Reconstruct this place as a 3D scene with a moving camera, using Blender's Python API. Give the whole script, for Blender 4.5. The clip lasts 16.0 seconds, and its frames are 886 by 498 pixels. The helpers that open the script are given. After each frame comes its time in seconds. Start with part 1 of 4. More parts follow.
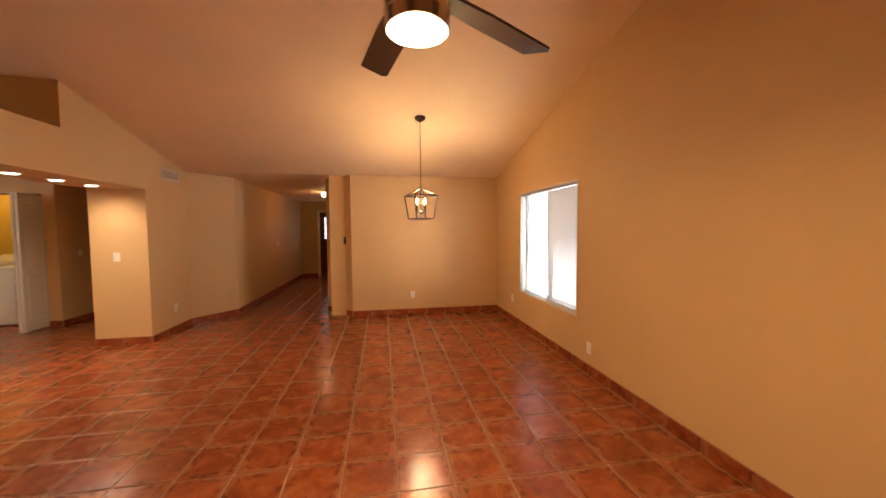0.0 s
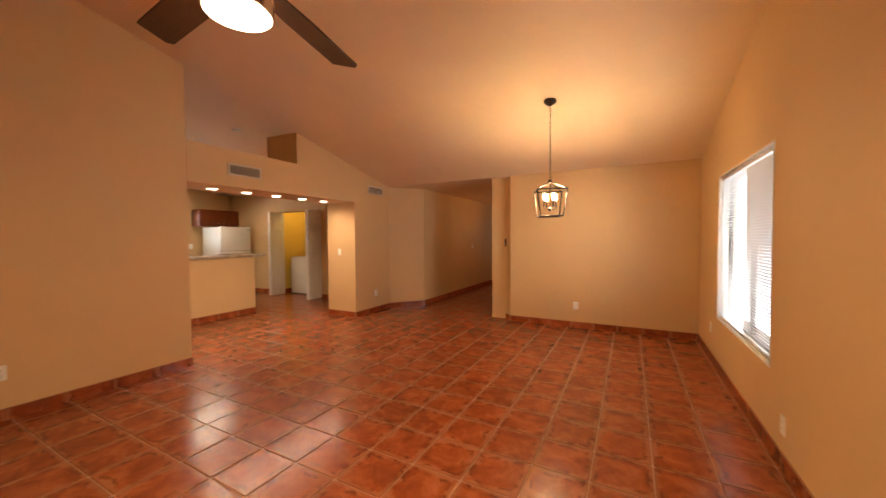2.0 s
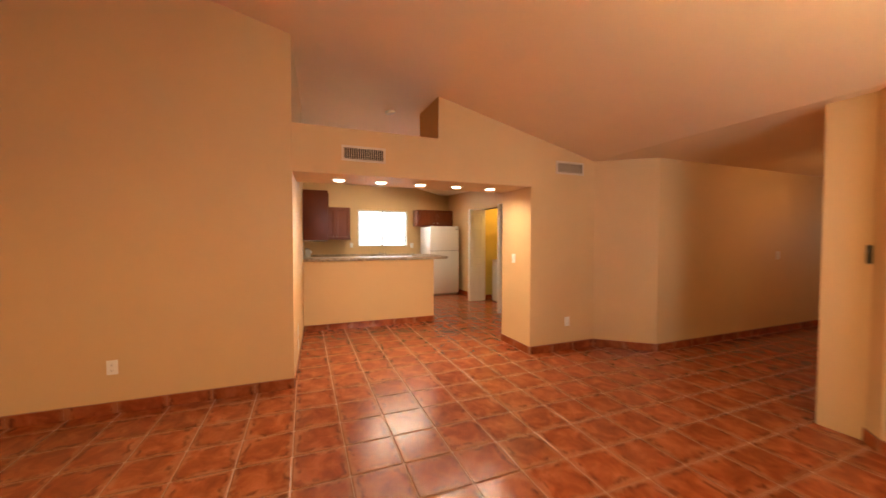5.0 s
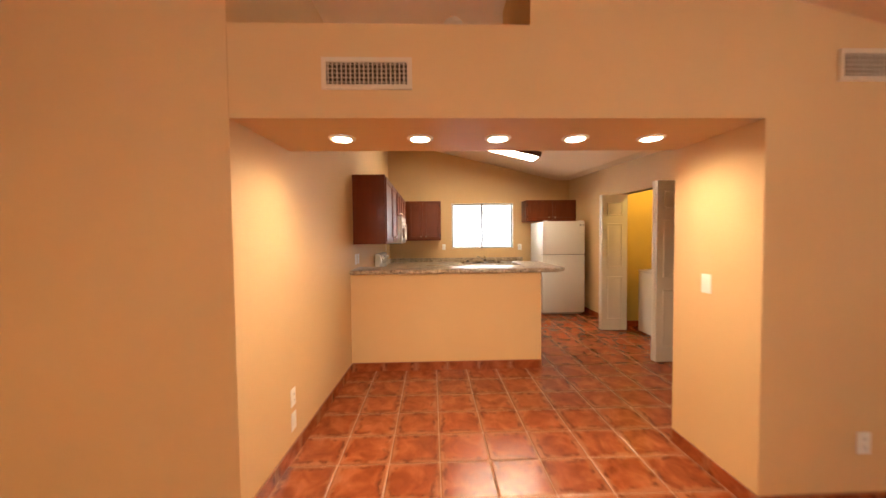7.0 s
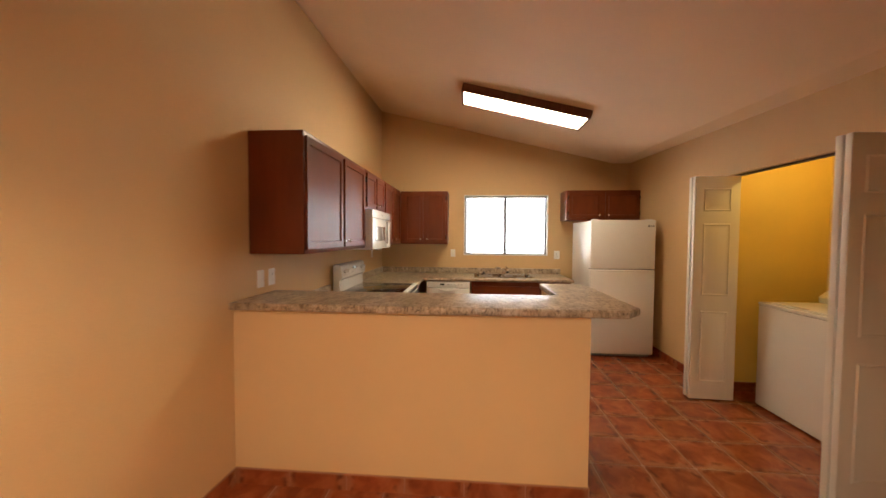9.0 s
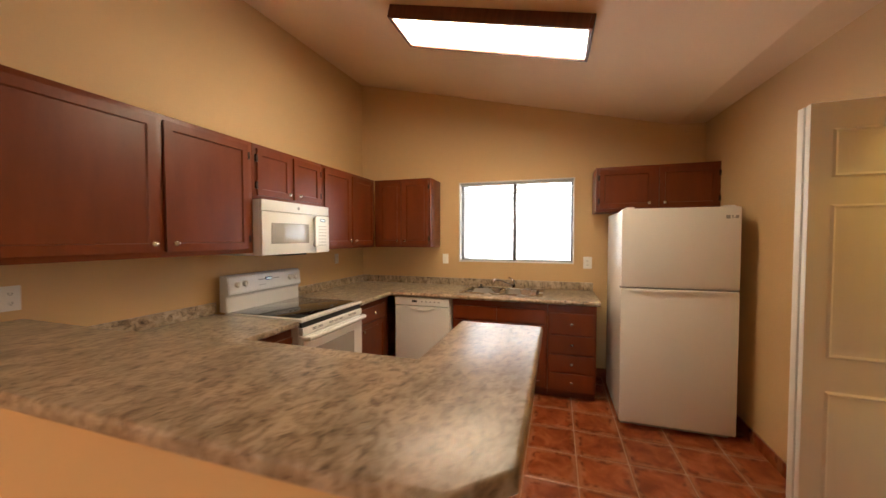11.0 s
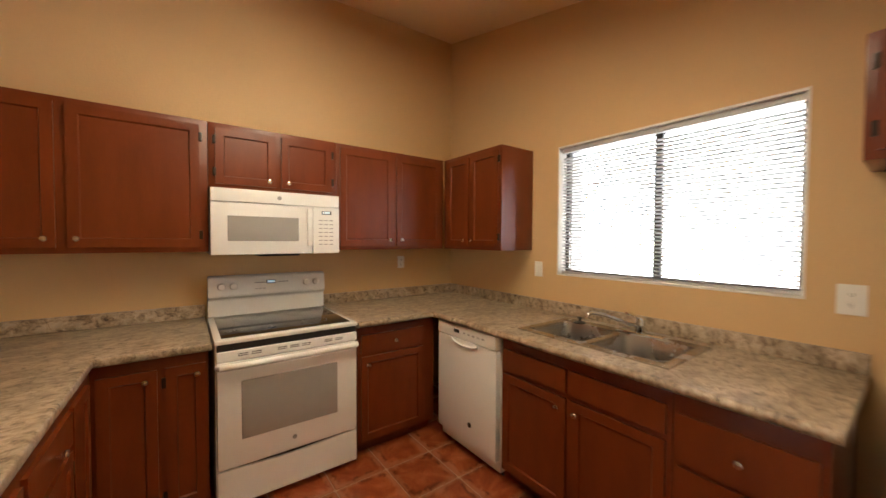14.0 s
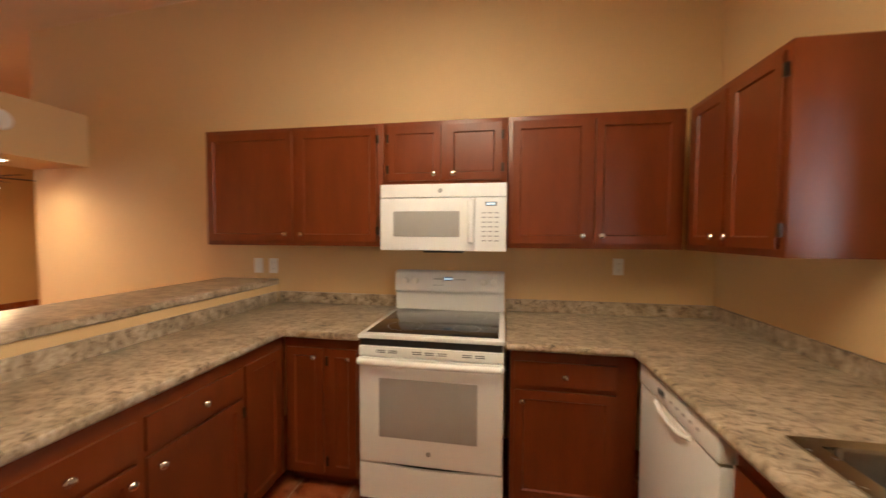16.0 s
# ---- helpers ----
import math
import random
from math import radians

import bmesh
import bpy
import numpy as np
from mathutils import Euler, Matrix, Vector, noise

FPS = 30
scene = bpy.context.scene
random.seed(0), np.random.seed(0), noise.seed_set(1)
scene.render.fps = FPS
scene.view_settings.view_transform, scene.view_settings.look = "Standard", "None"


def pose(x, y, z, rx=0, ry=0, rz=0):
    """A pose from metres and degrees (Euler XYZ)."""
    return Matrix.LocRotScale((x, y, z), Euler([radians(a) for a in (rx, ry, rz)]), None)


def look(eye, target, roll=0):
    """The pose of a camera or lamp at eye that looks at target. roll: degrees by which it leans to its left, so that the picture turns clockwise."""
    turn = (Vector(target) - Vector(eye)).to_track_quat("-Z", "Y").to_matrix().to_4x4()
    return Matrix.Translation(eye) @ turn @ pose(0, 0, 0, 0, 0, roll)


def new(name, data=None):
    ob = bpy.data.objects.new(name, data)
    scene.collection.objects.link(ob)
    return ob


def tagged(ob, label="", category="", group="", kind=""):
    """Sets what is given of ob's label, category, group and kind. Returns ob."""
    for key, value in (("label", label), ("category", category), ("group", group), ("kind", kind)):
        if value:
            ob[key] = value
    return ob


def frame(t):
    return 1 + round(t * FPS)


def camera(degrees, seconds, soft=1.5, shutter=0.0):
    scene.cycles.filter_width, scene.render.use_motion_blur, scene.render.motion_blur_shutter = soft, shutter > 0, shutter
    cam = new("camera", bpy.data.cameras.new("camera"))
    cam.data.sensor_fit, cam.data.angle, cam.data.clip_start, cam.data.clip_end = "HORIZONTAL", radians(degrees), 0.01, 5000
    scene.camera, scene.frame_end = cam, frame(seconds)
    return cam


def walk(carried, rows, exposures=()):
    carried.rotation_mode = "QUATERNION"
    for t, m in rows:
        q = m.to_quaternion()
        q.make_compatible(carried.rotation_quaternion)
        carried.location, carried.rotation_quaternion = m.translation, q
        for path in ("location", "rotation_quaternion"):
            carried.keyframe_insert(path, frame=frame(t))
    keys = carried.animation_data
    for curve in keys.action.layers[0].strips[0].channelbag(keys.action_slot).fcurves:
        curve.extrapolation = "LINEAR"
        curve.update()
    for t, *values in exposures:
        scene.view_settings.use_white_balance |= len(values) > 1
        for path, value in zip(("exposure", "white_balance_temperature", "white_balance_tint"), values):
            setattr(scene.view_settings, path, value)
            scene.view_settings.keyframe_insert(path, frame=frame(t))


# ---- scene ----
cam = camera(103.0, 16.0, shutter=0.5)
PATH = [
    (0, (0.564, 0.404, 1.458), (0.902, 2.372, 1.35), -0.4),
    (0.5, (0.947, 0.368, 1.419), (1.021, 2.365, 1.328), -0.5),
    (1, (1.293, 0.415, 1.398), (0.995, 2.391, 1.323), -0.8),
    (1.5, (1.56, 0.607, 1.402), (0.913, 2.498, 1.331), -0.6),
    (2, (1.793, 0.857, 1.375), (0.855, 2.622, 1.313), -0.4),
    (2.5, (1.926, 1.176, 1.339), (0.745, 2.79, 1.283), -0.0),
    (3, (1.861, 1.638, 1.371), (0.501, 3.103, 1.316), 0.2),
    (3.5, (1.82, 2.01, 1.403), (0.339, 3.352, 1.343), 0.2),
    (4, (1.653, 2.397, 1.384), (0.029, 3.563, 1.321), 0.2),
    (4.5, (1.409, 2.739, 1.387), (-0.341, 3.705, 1.32), 0.2),
    (5, (1.1, 3.035, 1.394), (-0.761, 3.767, 1.334), 0.1),
    (5.2, (0.993, 3.19, 1.364), (-0.909, 3.806, 1.31), -0.1),
    (7.3, (-1.019, 3.961, 1.47), (-3.017, 3.955, 1.398), -0.1),
    (7.5, (-1.205, 4.017, 1.483), (-3.203, 3.958, 1.413), 0.3),
    (8, (-1.657, 4.131, 1.475), (-3.65, 3.982, 1.401), 0.3),
    (8.5, (-2.138, 4.27, 1.466), (-4.131, 4.121, 1.392), 0.4),
    (8.7, (-2.295, 4.318, 1.483), (-4.289, 4.173, 1.409), 0.4),
    (10.8, (-3.846, 5.288, 1.454), (-5.767, 4.735, 1.391), -0.1),
    (11, (-3.968, 5.4, 1.468), (-5.87, 4.785, 1.405), 0.0),
    (11.5, (-4.256, 5.649, 1.459), (-6.103, 4.882, 1.403), -0.0),
    (12, (-4.548, 5.804, 1.443), (-6.305, 4.849, 1.389), -0.1),
    (12.5, (-4.868, 5.880, 1.453), (-6.558, 4.820, 1.396), -0.0),
    (13, (-5.188, 5.953, 1.469), (-6.807, 4.781, 1.404), 0.1),
    (13.5, (-5.521, 5.99, 1.427), (-6.933, 4.575, 1.374), 0.1),
    (14, (-5.795, 5.881, 1.442), (-6.975, 4.267, 1.388), 0.3),
    (14.5, (-6.106, 5.771, 1.468), (-6.975, 3.972, 1.386), 0.4),
    (15, (-6.369, 5.67, 1.444), (-6.839, 3.727, 1.372), 0.6),
    (15.5, (-6.55, 5.559, 1.464), (-6.672, 3.564, 1.381), 0.6),
    (16, (-6.648, 5.506, 1.44), (-6.315, 3.536, 1.358), 0.3),
]
walk(cam, [(t, look(eye, target, roll)) for t, eye, target, roll in PATH],
     exposures=[(0.0, 0.08), (1.0, -0.04), (2.0, 0.14), (2.5, 0.22), (3.5, 0.40), (5.0, 0.52), (7.5, 0.58), (8.0, 0.55), (8.5, 0.20), (11.0, 0.05), (14.0, 0.0), (15.0, -0.2), (16.0, 0.16)])

# ---- plan: one place, in metres ----
XW, XO, XOB, XK = 2.60, -2.43, -3.08, -7.985     # window wall, opening wall (front, back), kitchen window wall
YD, YL, YR, YB = 6.50, 3.015, 6.75, -1.6          # dining wall, range wall, laundry wall, wall behind
YO = 2.935                                        # corner of the opening on the living side
HEAD = 2.01                                      # underside of the header


def ceil_z(y, x=0.0):
    """The vault falls towards the dining wall and rises a little into the kitchen."""
    return 2.385 + 0.24 * (YD - min(y, YD)) + 0.19 * max(0.0, XO - x) / (XO - XK)


# ---- world and lights ----
world = bpy.data.worlds.new("world")
scene.world = world
world.use_nodes = True
wn = world.node_tree
sky = wn.nodes.new("ShaderNodeTexSky")
sky.sky_type, sky.sun_disc = "NISHITA", False
sky.sun_elevation, sky.sun_rotation = radians(40), radians(200)
wn.links.new(sky.outputs[0], wn.nodes["Background"].inputs[0])
wn.nodes["Background"].inputs[1].default_value = 0.12


def lamp(name, kind, place, power, color, size=0.1, size_y=None, target=None, angle=None, blend=0.5):
    data = bpy.data.lights.new(name, kind)
    data.energy, data.color = power, color
    if kind == "AREA":
        data.shape = "RECTANGLE" if size_y else "DISK"
        data.size = size
        if size_y:
            data.size_y = size_y
    elif kind == "SUN":
        data.angle = size
    else:
        data.shadow_soft_size = size
    if kind == "SPOT":
        data.spot_size, data.spot_blend = angle, blend
    ob = new(name, data)
    ob.matrix_world = look(place, target or (place[0], place[1], place[2] - 1))
    return ob


WARM = (1.0, 0.655, 0.33)
CANW = (1.0, 0.76, 0.52)
FLUO = (1.0, 0.82, 0.55)
DAY = (0.93, 0.96, 1.0)
lamp("sun", "SUN", (6, 2, 8), 2.0, (1.0, 0.95, 0.88), radians(0.5), target=(5.5, 4.0, 5))
lamp("fan_lamp", "AREA", (0.685, 1.565, 2.07), 34, WARM, 0.19)
lamp("fan_lamp_side", "POINT", (0.685, 1.565, 2.03), 15, WARM, 0.09)
for cy in (3.38, 3.825, 4.275, 4.73, 5.18):
    lamp("can_lamp", "SPOT", (-2.77, cy, HEAD - 0.02), 42, CANW, 0.07, angle=radians(168), blend=1.0)
lamp("hall_lamp", "POINT", (-0.79, 9.35, 2.20), 6, (1.0, 0.50, 0.16), 0.08)
# added fill to brighten the closet; no fixture belongs to it
lamp("closet_fill", "POINT", (-5.43, 7.2, 2.30), 9, (1.0, 0.72, 0.22), 0.06)
lamp("living_window_light", "AREA", (2.78, 4.65, 1.25), 55, DAY, 1.6, 1.4, target=(1.0, 4.65, 1.2))
lamp("kitchen_window_light", "AREA", (-8.15, 4.985, 1.64), 27, DAY, 1.2, 0.88, target=(-6.0, 4.985, 1.5))


# ---- materials ----
def nodes_of(name):
    m = bpy.data.materials.new(name)
    m.use_nodes = True
    t = m.node_tree
    return m, t, t.nodes["Principled BSDF"]


def node(t, kind, **sets):
    n = t.nodes.new(kind)
    for k, v in sets.items():
        n.inputs[k.replace("_", " ")].default_value = v
    return n


def ramp(t, fac, stops):
    r = t.nodes.new("ShaderNodeValToRGB")
    el = r.color_ramp.elements
    while len(el) < len(stops):
        el.new(0.5)
    for e, (p, c) in zip(el, stops):
        e.position, e.color = p, (*c, 1)
    t.links.new(fac, r.inputs[0])
    return r.outputs[0]


def coords(t, kind="Object"):
    return t.nodes.new("ShaderNodeTexCoord").outputs[kind]


def mat(name, color, rough=0.5, metal=0.0, vary=0.06, scale=3.0, bump=0.0, bump_scale=120.0, coat=0.0, spec=0.5, grain=None):
    """Paint, plastic or metal: two scales of tone, fine relief and uneven gloss."""
    m, t, b = nodes_of(name)
    co = coords(t)
    if grain:
        mp = t.nodes.new("ShaderNodeMapping")
        mp.inputs["Scale"].default_value = grain
        t.links.new(co, mp.inputs[0])
        co = mp.outputs[0]
    big = node(t, "ShaderNodeTexNoise", Scale=scale, Detail=5.0, Roughness=0.6)
    t.links.new(co, big.inputs["Vector"])
    lo = tuple(max(0, c * (1 - vary)) for c in color)
    hi = tuple(min(1, c * (1 + vary)) for c in color)
    t.links.new(ramp(t, big.outputs[0], [(0.3, lo), (0.7, hi)]), b.inputs["Base Color"])
    rr = t.nodes.new("ShaderNodeMapRange")
    rr.inputs[3].default_value, rr.inputs[4].default_value = max(0.02, rough - 0.06), min(1, rough + 0.06)
    t.links.new(big.outputs[0], rr.inputs[0])
    t.links.new(rr.outputs[0], b.inputs["Roughness"])
    b.inputs["Metallic"].default_value = metal
    b.inputs["Coat Weight"].default_value = coat
    b.inputs["Specular IOR Level"].default_value = spec
    if bump:
        fine = node(t, "ShaderNodeTexNoise", Scale=bump_scale, Detail=3.0)
        t.links.new(co, fine.inputs["Vector"])
        bp = t.nodes.new("ShaderNodeBump")
        bp.inputs["Strength"].default_value, bp.inputs["Distance"].default_value = bump, 0.004
        t.links.new(fine.outputs[0], bp.inputs["Height"])
        t.links.new(bp.outputs[0], b.inputs["Normal"])
    return m


def glow(name, color, strength):
    m, t, b = nodes_of(name)
    b.inputs["Base Color"].default_value = (*color, 1)
    b.inputs["Emission Color"].default_value = (*color, 1)
    b.inputs["Emission Strength"].default_value = strength
    return m


def tile_material():
    m, t, b = nodes_of("terracotta_tile")
    co = coords(t)
    uv = coords(t, "UV")
    info = t.nodes.new("ShaderNodeObjectInfo")
    geo = t.nodes.new("ShaderNodeNewGeometry")
    rnd = t.nodes.new("ShaderNodeMath")
    t.links.new(info.outputs["Random"], rnd.inputs[0])
    t.links.new(geo.outputs["Random Per Island"], rnd.inputs[1])
    # each tile gets its own cloud
    off = t.nodes.new("ShaderNodeVectorMath")
    off.operation = "MULTIPLY_ADD"
    off.inputs[1].default_value = (37, 61, 23)
    off.inputs[2].default_value = (0, 0, 0)
    comb = t.nodes.new("ShaderNodeCombineXYZ")
    for i in range(3):
        t.links.new(rnd.outputs[0], comb.inputs[i])
    t.links.new(comb.outputs[0], off.inputs[0])
    add = t.nodes.new("ShaderNodeVectorMath")
    t.links.new(uv, add.inputs[0])
    t.links.new(off.outputs[0], add.inputs[1])
    cloud = node(t, "ShaderNodeTexNoise", Scale=2.2, Detail=6.0, Roughness=0.62, Distortion=0.6)
    t.links.new(add.outputs[0], cloud.inputs["Vector"])
    fine = node(t, "ShaderNodeTexNoise", Scale=17.0, Detail=5.0, Roughness=0.7)
    t.links.new(add.outputs[0], fine.inputs["Vector"])
    # glaze burnt towards the rim of each tile
    sep = t.nodes.new("ShaderNodeSeparateXYZ")
    t.links.new(uv, sep.inputs[0])

    def math(op, a, bb=None, val=None):
        n = t.nodes.new("ShaderNodeMath")
        n.operation = op
        t.links.new(a, n.inputs[0])
        if bb is not None:
            t.links.new(bb, n.inputs[1])
        elif val is not None:
            n.inputs[1].default_value = val
        return n.outputs[0]
    ex = math("ABSOLUTE", math("SUBTRACT", sep.outputs[0], val=0.5))
    ey = math("ABSOLUTE", math("SUBTRACT", sep.outputs[1], val=0.5))
    rim = math("MAXIMUM", ex, ey)
    rim = math("ADD", rim, math("MULTIPLY", math("SUBTRACT", cloud.outputs[0], val=0.5), val=0.40))
    band = ramp(t, rim, [(0.37, (0, 0, 0)), (0.46, (0.62, 0.62, 0.62))])
    streak = ramp(t, rim, [(0.33, (0, 0, 0)), (0.40, (1, 1, 1)), (0.45, (0, 0, 0))])
    patch = node(t, "ShaderNodeTexNoise", Scale=4.5, Detail=3.0)
    t.links.new(add.outputs[0], patch.inputs["Vector"])
    patches = ramp(t, patch.outputs[0], [(0.47, (0, 0, 0)), (0.60, (1, 1, 1))])
    base = ramp(t, cloud.outputs[0], [(0.28, (0.165, 0.031, 0.010)), (0.48, (0.255, 0.058, 0.019)), (0.72, (0.37, 0.108, 0.038))])
    # a dull sandy band along the edge, broken dark burns inside it
    dull = t.nodes.new("ShaderNodeMix")
    dull.data_type = "RGBA"
    t.links.new(band, dull.inputs["Factor"])
    t.links.new(base, dull.inputs["A"])
    dull.inputs["B"].default_value = (0.31, 0.128, 0.055, 1)
    mix = t.nodes.new("ShaderNodeMix")
    mix.data_type = "RGBA"
    t.links.new(math("MULTIPLY", math("MULTIPLY", streak, patches), val=0.8), mix.inputs["Factor"])
    t.links.new(dull.outputs["Result"], mix.inputs["A"])
    mix.inputs["B"].default_value = (0.085, 0.017, 0.008, 1)
    tone = t.nodes.new("ShaderNodeHueSaturation")
    vr = t.nodes.new("ShaderNodeMapRange")
    vr.inputs[1].default_value, vr.inputs[2].default_value = 0, 2
    vr.inputs[3].default_value, vr.inputs[4].default_value = 0.85, 1.15
    t.links.new(rnd.outputs[0], vr.inputs[0])
    t.links.new(vr.outputs[0], tone.inputs["Value"])
    t.links.new(mix.outputs["Result"], tone.inputs["Color"])
    t.links.new(tone.outputs[0], b.inputs["Base Color"])
    ro = t.nodes.new("ShaderNodeMapRange")
    ro.inputs[3].default_value, ro.inputs[4].default_value = 0.14, 0.30
    t.links.new(fine.outputs[0], ro.inputs[0])
    t.links.new(ro.outputs[0], b.inputs["Roughness"])
    bp = t.nodes.new("ShaderNodeBump")
    bp.inputs["Strength"].default_value, bp.inputs["Distance"].default_value = 0.18, 0.004
    t.links.new(cloud.outputs[0], bp.inputs["Height"])
    t.links.new(bp.outputs[0], b.inputs["Normal"])
    return m


def laminate_material():
    m, t, b = nodes_of("speckled_laminate")
    co = coords(t)
    mp = t.nodes.new("ShaderNodeMapping")
    mp.inputs["Scale"].default_value = (1.0, 1.6, 1.0)
    mp.inputs["Rotation"].default_value = (0, 0, 0.5)
    t.links.new(co, mp.inputs[0])
    a = node(t, "ShaderNodeTexNoise", Scale=26.0, Detail=8.0, Roughness=0.72, Distortion=0.8)
    t.links.new(mp.outputs[0], a.inputs["Vector"])
    c1 = ramp(t, a.outputs[0], [(0.34, (0.07, 0.05, 0.035)), (0.44, (0.30, 0.235, 0.165)), (0.56, (0.50, 0.42, 0.32)), (0.70, (0.36, 0.33, 0.29))])
    b2 = node(t, "ShaderNodeTexNoise", Scale=7.0, Detail=6.0, Roughness=0.65)
    t.links.new(mp.outputs[0], b2.inputs["Vector"])
    c2 = ramp(t, b2.outputs[0], [(0.36, (0.62, 0.55, 0.46)), (0.62, (1.15, 1.08, 1.0))])
    mix = t.nodes.new("ShaderNodeMix")
    mix.data_type, mix.blend_type = "RGBA", "MULTIPLY"
    mix.inputs["Factor"].default_value = 0.9
    t.links.new(c1, mix.inputs["A"])
    t.links.new(c2, mix.inputs["B"])
    t.links.new(mix.outputs["Result"], b.inputs["Base Color"])
    b.inputs["Roughness"].default_value = 0.33
    return m


def glass_material(name, color=(1, 1, 1), rough=0.0):
    m, t, b = nodes_of(name)
    b.inputs["Base Color"].default_value = (*color, 1)
    b.inputs["Transmission Weight"].default_value = 1.0
    b.inputs["Roughness"].default_value = rough
    b.inputs["IOR"].default_value = 1.45
    return m


WALL = mat("wall_paint", (0.66, 0.445, 0.222), 0.62, vary=0.03, scale=1.3, bump=0.25, bump_scale=90, spec=0.3)
CEIL = mat("ceiling_paint", (0.80, 0.60, 0.385), 0.75, vary=0.03, scale=1.5, bump=0.35, bump_scale=70, spec=0.2)
YELLOW = mat("closet_paint", (0.74, 0.56, 0.16), 0.6, vary=0.04, scale=2, bump=0.2)
GROUT = mat("grout", (0.33, 0.150, 0.066), 0.6, vary=0.2, scale=30, bump=0.4, bump_scale=200)
TILE = tile_material()
CAB = mat("red_brown_cabinet_paint", (0.150, 0.030, 0.0060), 0.34, spec=0.35, vary=0.14, scale=5, bump=0.10, bump_scale=60, grain=(2, 2, 0.5))
CABDARK = mat("cabinet_inside_shadow_board", (0.06, 0.014, 0.006), 0.6)
LAM = laminate_material()
WHITE = mat("white_enamel", (0.80, 0.79, 0.75), 0.22, vary=0.02, coat=0.2)
FRIDGE = mat("white_pebbled_enamel", (0.78, 0.76, 0.71), 0.30, vary=0.015, bump=0.04, bump_scale=400)
PLASTIC = mat("white_plastic", (0.82, 0.80, 0.74), 0.35, vary=0.02)
DOORP = mat("white_door_paint", (0.80, 0.78, 0.72), 0.38, vary=0.03, bump=0.06, bump_scale=50, grain=(3, 3, 0.4))
TRIM = mat("white_trim_paint", (0.80, 0.78, 0.72), 0.4, vary=0.02)
BLACK = mat("black_plastic", (0.012, 0.012, 0.012), 0.4, vary=0.2)
COOK = mat("black_glass_ceramic", (0.010, 0.010, 0.011), 0.06, vary=0.1, coat=0.5)
OVENG = mat("grey_oven_glass", (0.36, 0.34, 0.31), 0.12, vary=0.05, coat=0.6)
STEEL = mat("brushed_steel", (0.46, 0.44, 0.41), 0.27, metal=1.0, vary=0.04, scale=4)
NICKEL = mat("brushed_nickel", (0.62, 0.58, 0.52), 0.25, metal=1.0, vary=0.05)
CHROME = mat("chrome", (0.75, 0.74, 0.72), 0.08, metal=1.0, vary=0.02)
BRASS = mat("brass", (0.66, 0.43, 0.14), 0.22, metal=1.0, vary=0.06)
BRONZE = mat("dark_bronze", (0.035, 0.022, 0.016), 0.38, metal=0.7, vary=0.15)
BLADE = mat("dark_walnut_blade", (0.050, 0.022, 0.013), 0.42, vary=0.45, scale=6, bump=0.1, grain=(1.2, 14, 1))
FRAMEWOOD = mat("brown_wood_frame", (0.13, 0.042, 0.018), 0.4, vary=0.3, scale=6, grain=(1, 10, 1))
DOORRED = mat("dark_red_door_stain", (0.085, 0.018, 0.010), 0.35, vary=0.25, scale=5, grain=(6, 6, 0.6))
GREY = mat("grey_print", (0.30, 0.29, 0.28), 0.5)
VENT = mat("cream_vent_enamel", (0.66, 0.56, 0.42), 0.42, vary=0.03)
VENTSHADE = mat("vent_duct_shade", (0.05, 0.035, 0.022), 0.8)
BLIND = mat("white_blind_vinyl", (0.58, 0.58, 0.57), 0.45, vary=0.02)
ALU = mat("bronze_window_aluminium", (0.06, 0.05, 0.045), 0.4, metal=0.6)
PANE = glass_material("window_glass")
LAMPGLOW = glow("lamp_diffuser_glow", (1.0, 0.86, 0.62), 14)
CANGLOW = glow("can_lens_glow", (1.0, 0.88, 0.66), 16)
FLUOGLOW = glow("fluorescent_diffuser_glow", (1.0, 0.85, 0.60), 29)
BULBGLOW = glow("bulb_glow", (1.0, 0.72, 0.34), 22)
DISPLAY = glow("clock_digits", (0.55, 0.8, 1.0), 1.5)
OUTSIDE = glow("bright_overcast_distance", (0.97, 0.98, 1.0), 1.6)
STUCCO = mat("pale_stucco", (0.55, 0.47, 0.38), 0.8, vary=0.1, bump=0.4)
SAND = mat("pale_sand", (0.45, 0.38, 0.29), 0.9, vary=0.15, scale=1, bump=0.3)


# ---- mesh helpers ----
def box(bm, x0, x1, y0, y1, z0, z1, bevel=0.0, seg=2):
    lo, hi = Vector((min(x0, x1), min(y0, y1), min(z0, z1))), Vector((max(x0, x1), max(y0, y1), max(z0, z1)))
    made = bmesh.ops.create_cube(bm, size=1.0)["verts"]
    for v in made:
        v.co = Vector([(lo[i] + hi[i]) / 2 + v.co[i] * (hi[i] - lo[i]) for i in range(3)])
    if bevel:
        edges = list({e for v in made for e in v.link_edges})
        bmesh.ops.bevel(bm, geom=edges, offset=bevel, segments=seg, affect="EDGES", profile=0.6)
    return made


def prism(bm, outline, z0, z1, top=None):
    """An upright prism on an outline, anticlockwise from above; top(x, y) bends its upper side."""
    low = [bm.verts.new((x, y, z0)) for x, y in outline]
    high = [bm.verts.new((x, y, top(x, y) if top else z1)) for x, y in outline]
    n = len(outline)
    bm.faces.new(low[::-1])
    bm.faces.new(high)
    for i in range(n):
        bm.faces.new((low[i], low[(i + 1) % n], high[(i + 1) % n], high[i]))


def wall_box(bm, x0, x1, y0, y1, z0=0.0, z1=None):
    prism(bm, [(x0, y0), (x1, y0), (x1, y1), (x0, y1)], z0, z1, None if z1 else (lambda x, y: ceil_z(y, x) + 0.05))


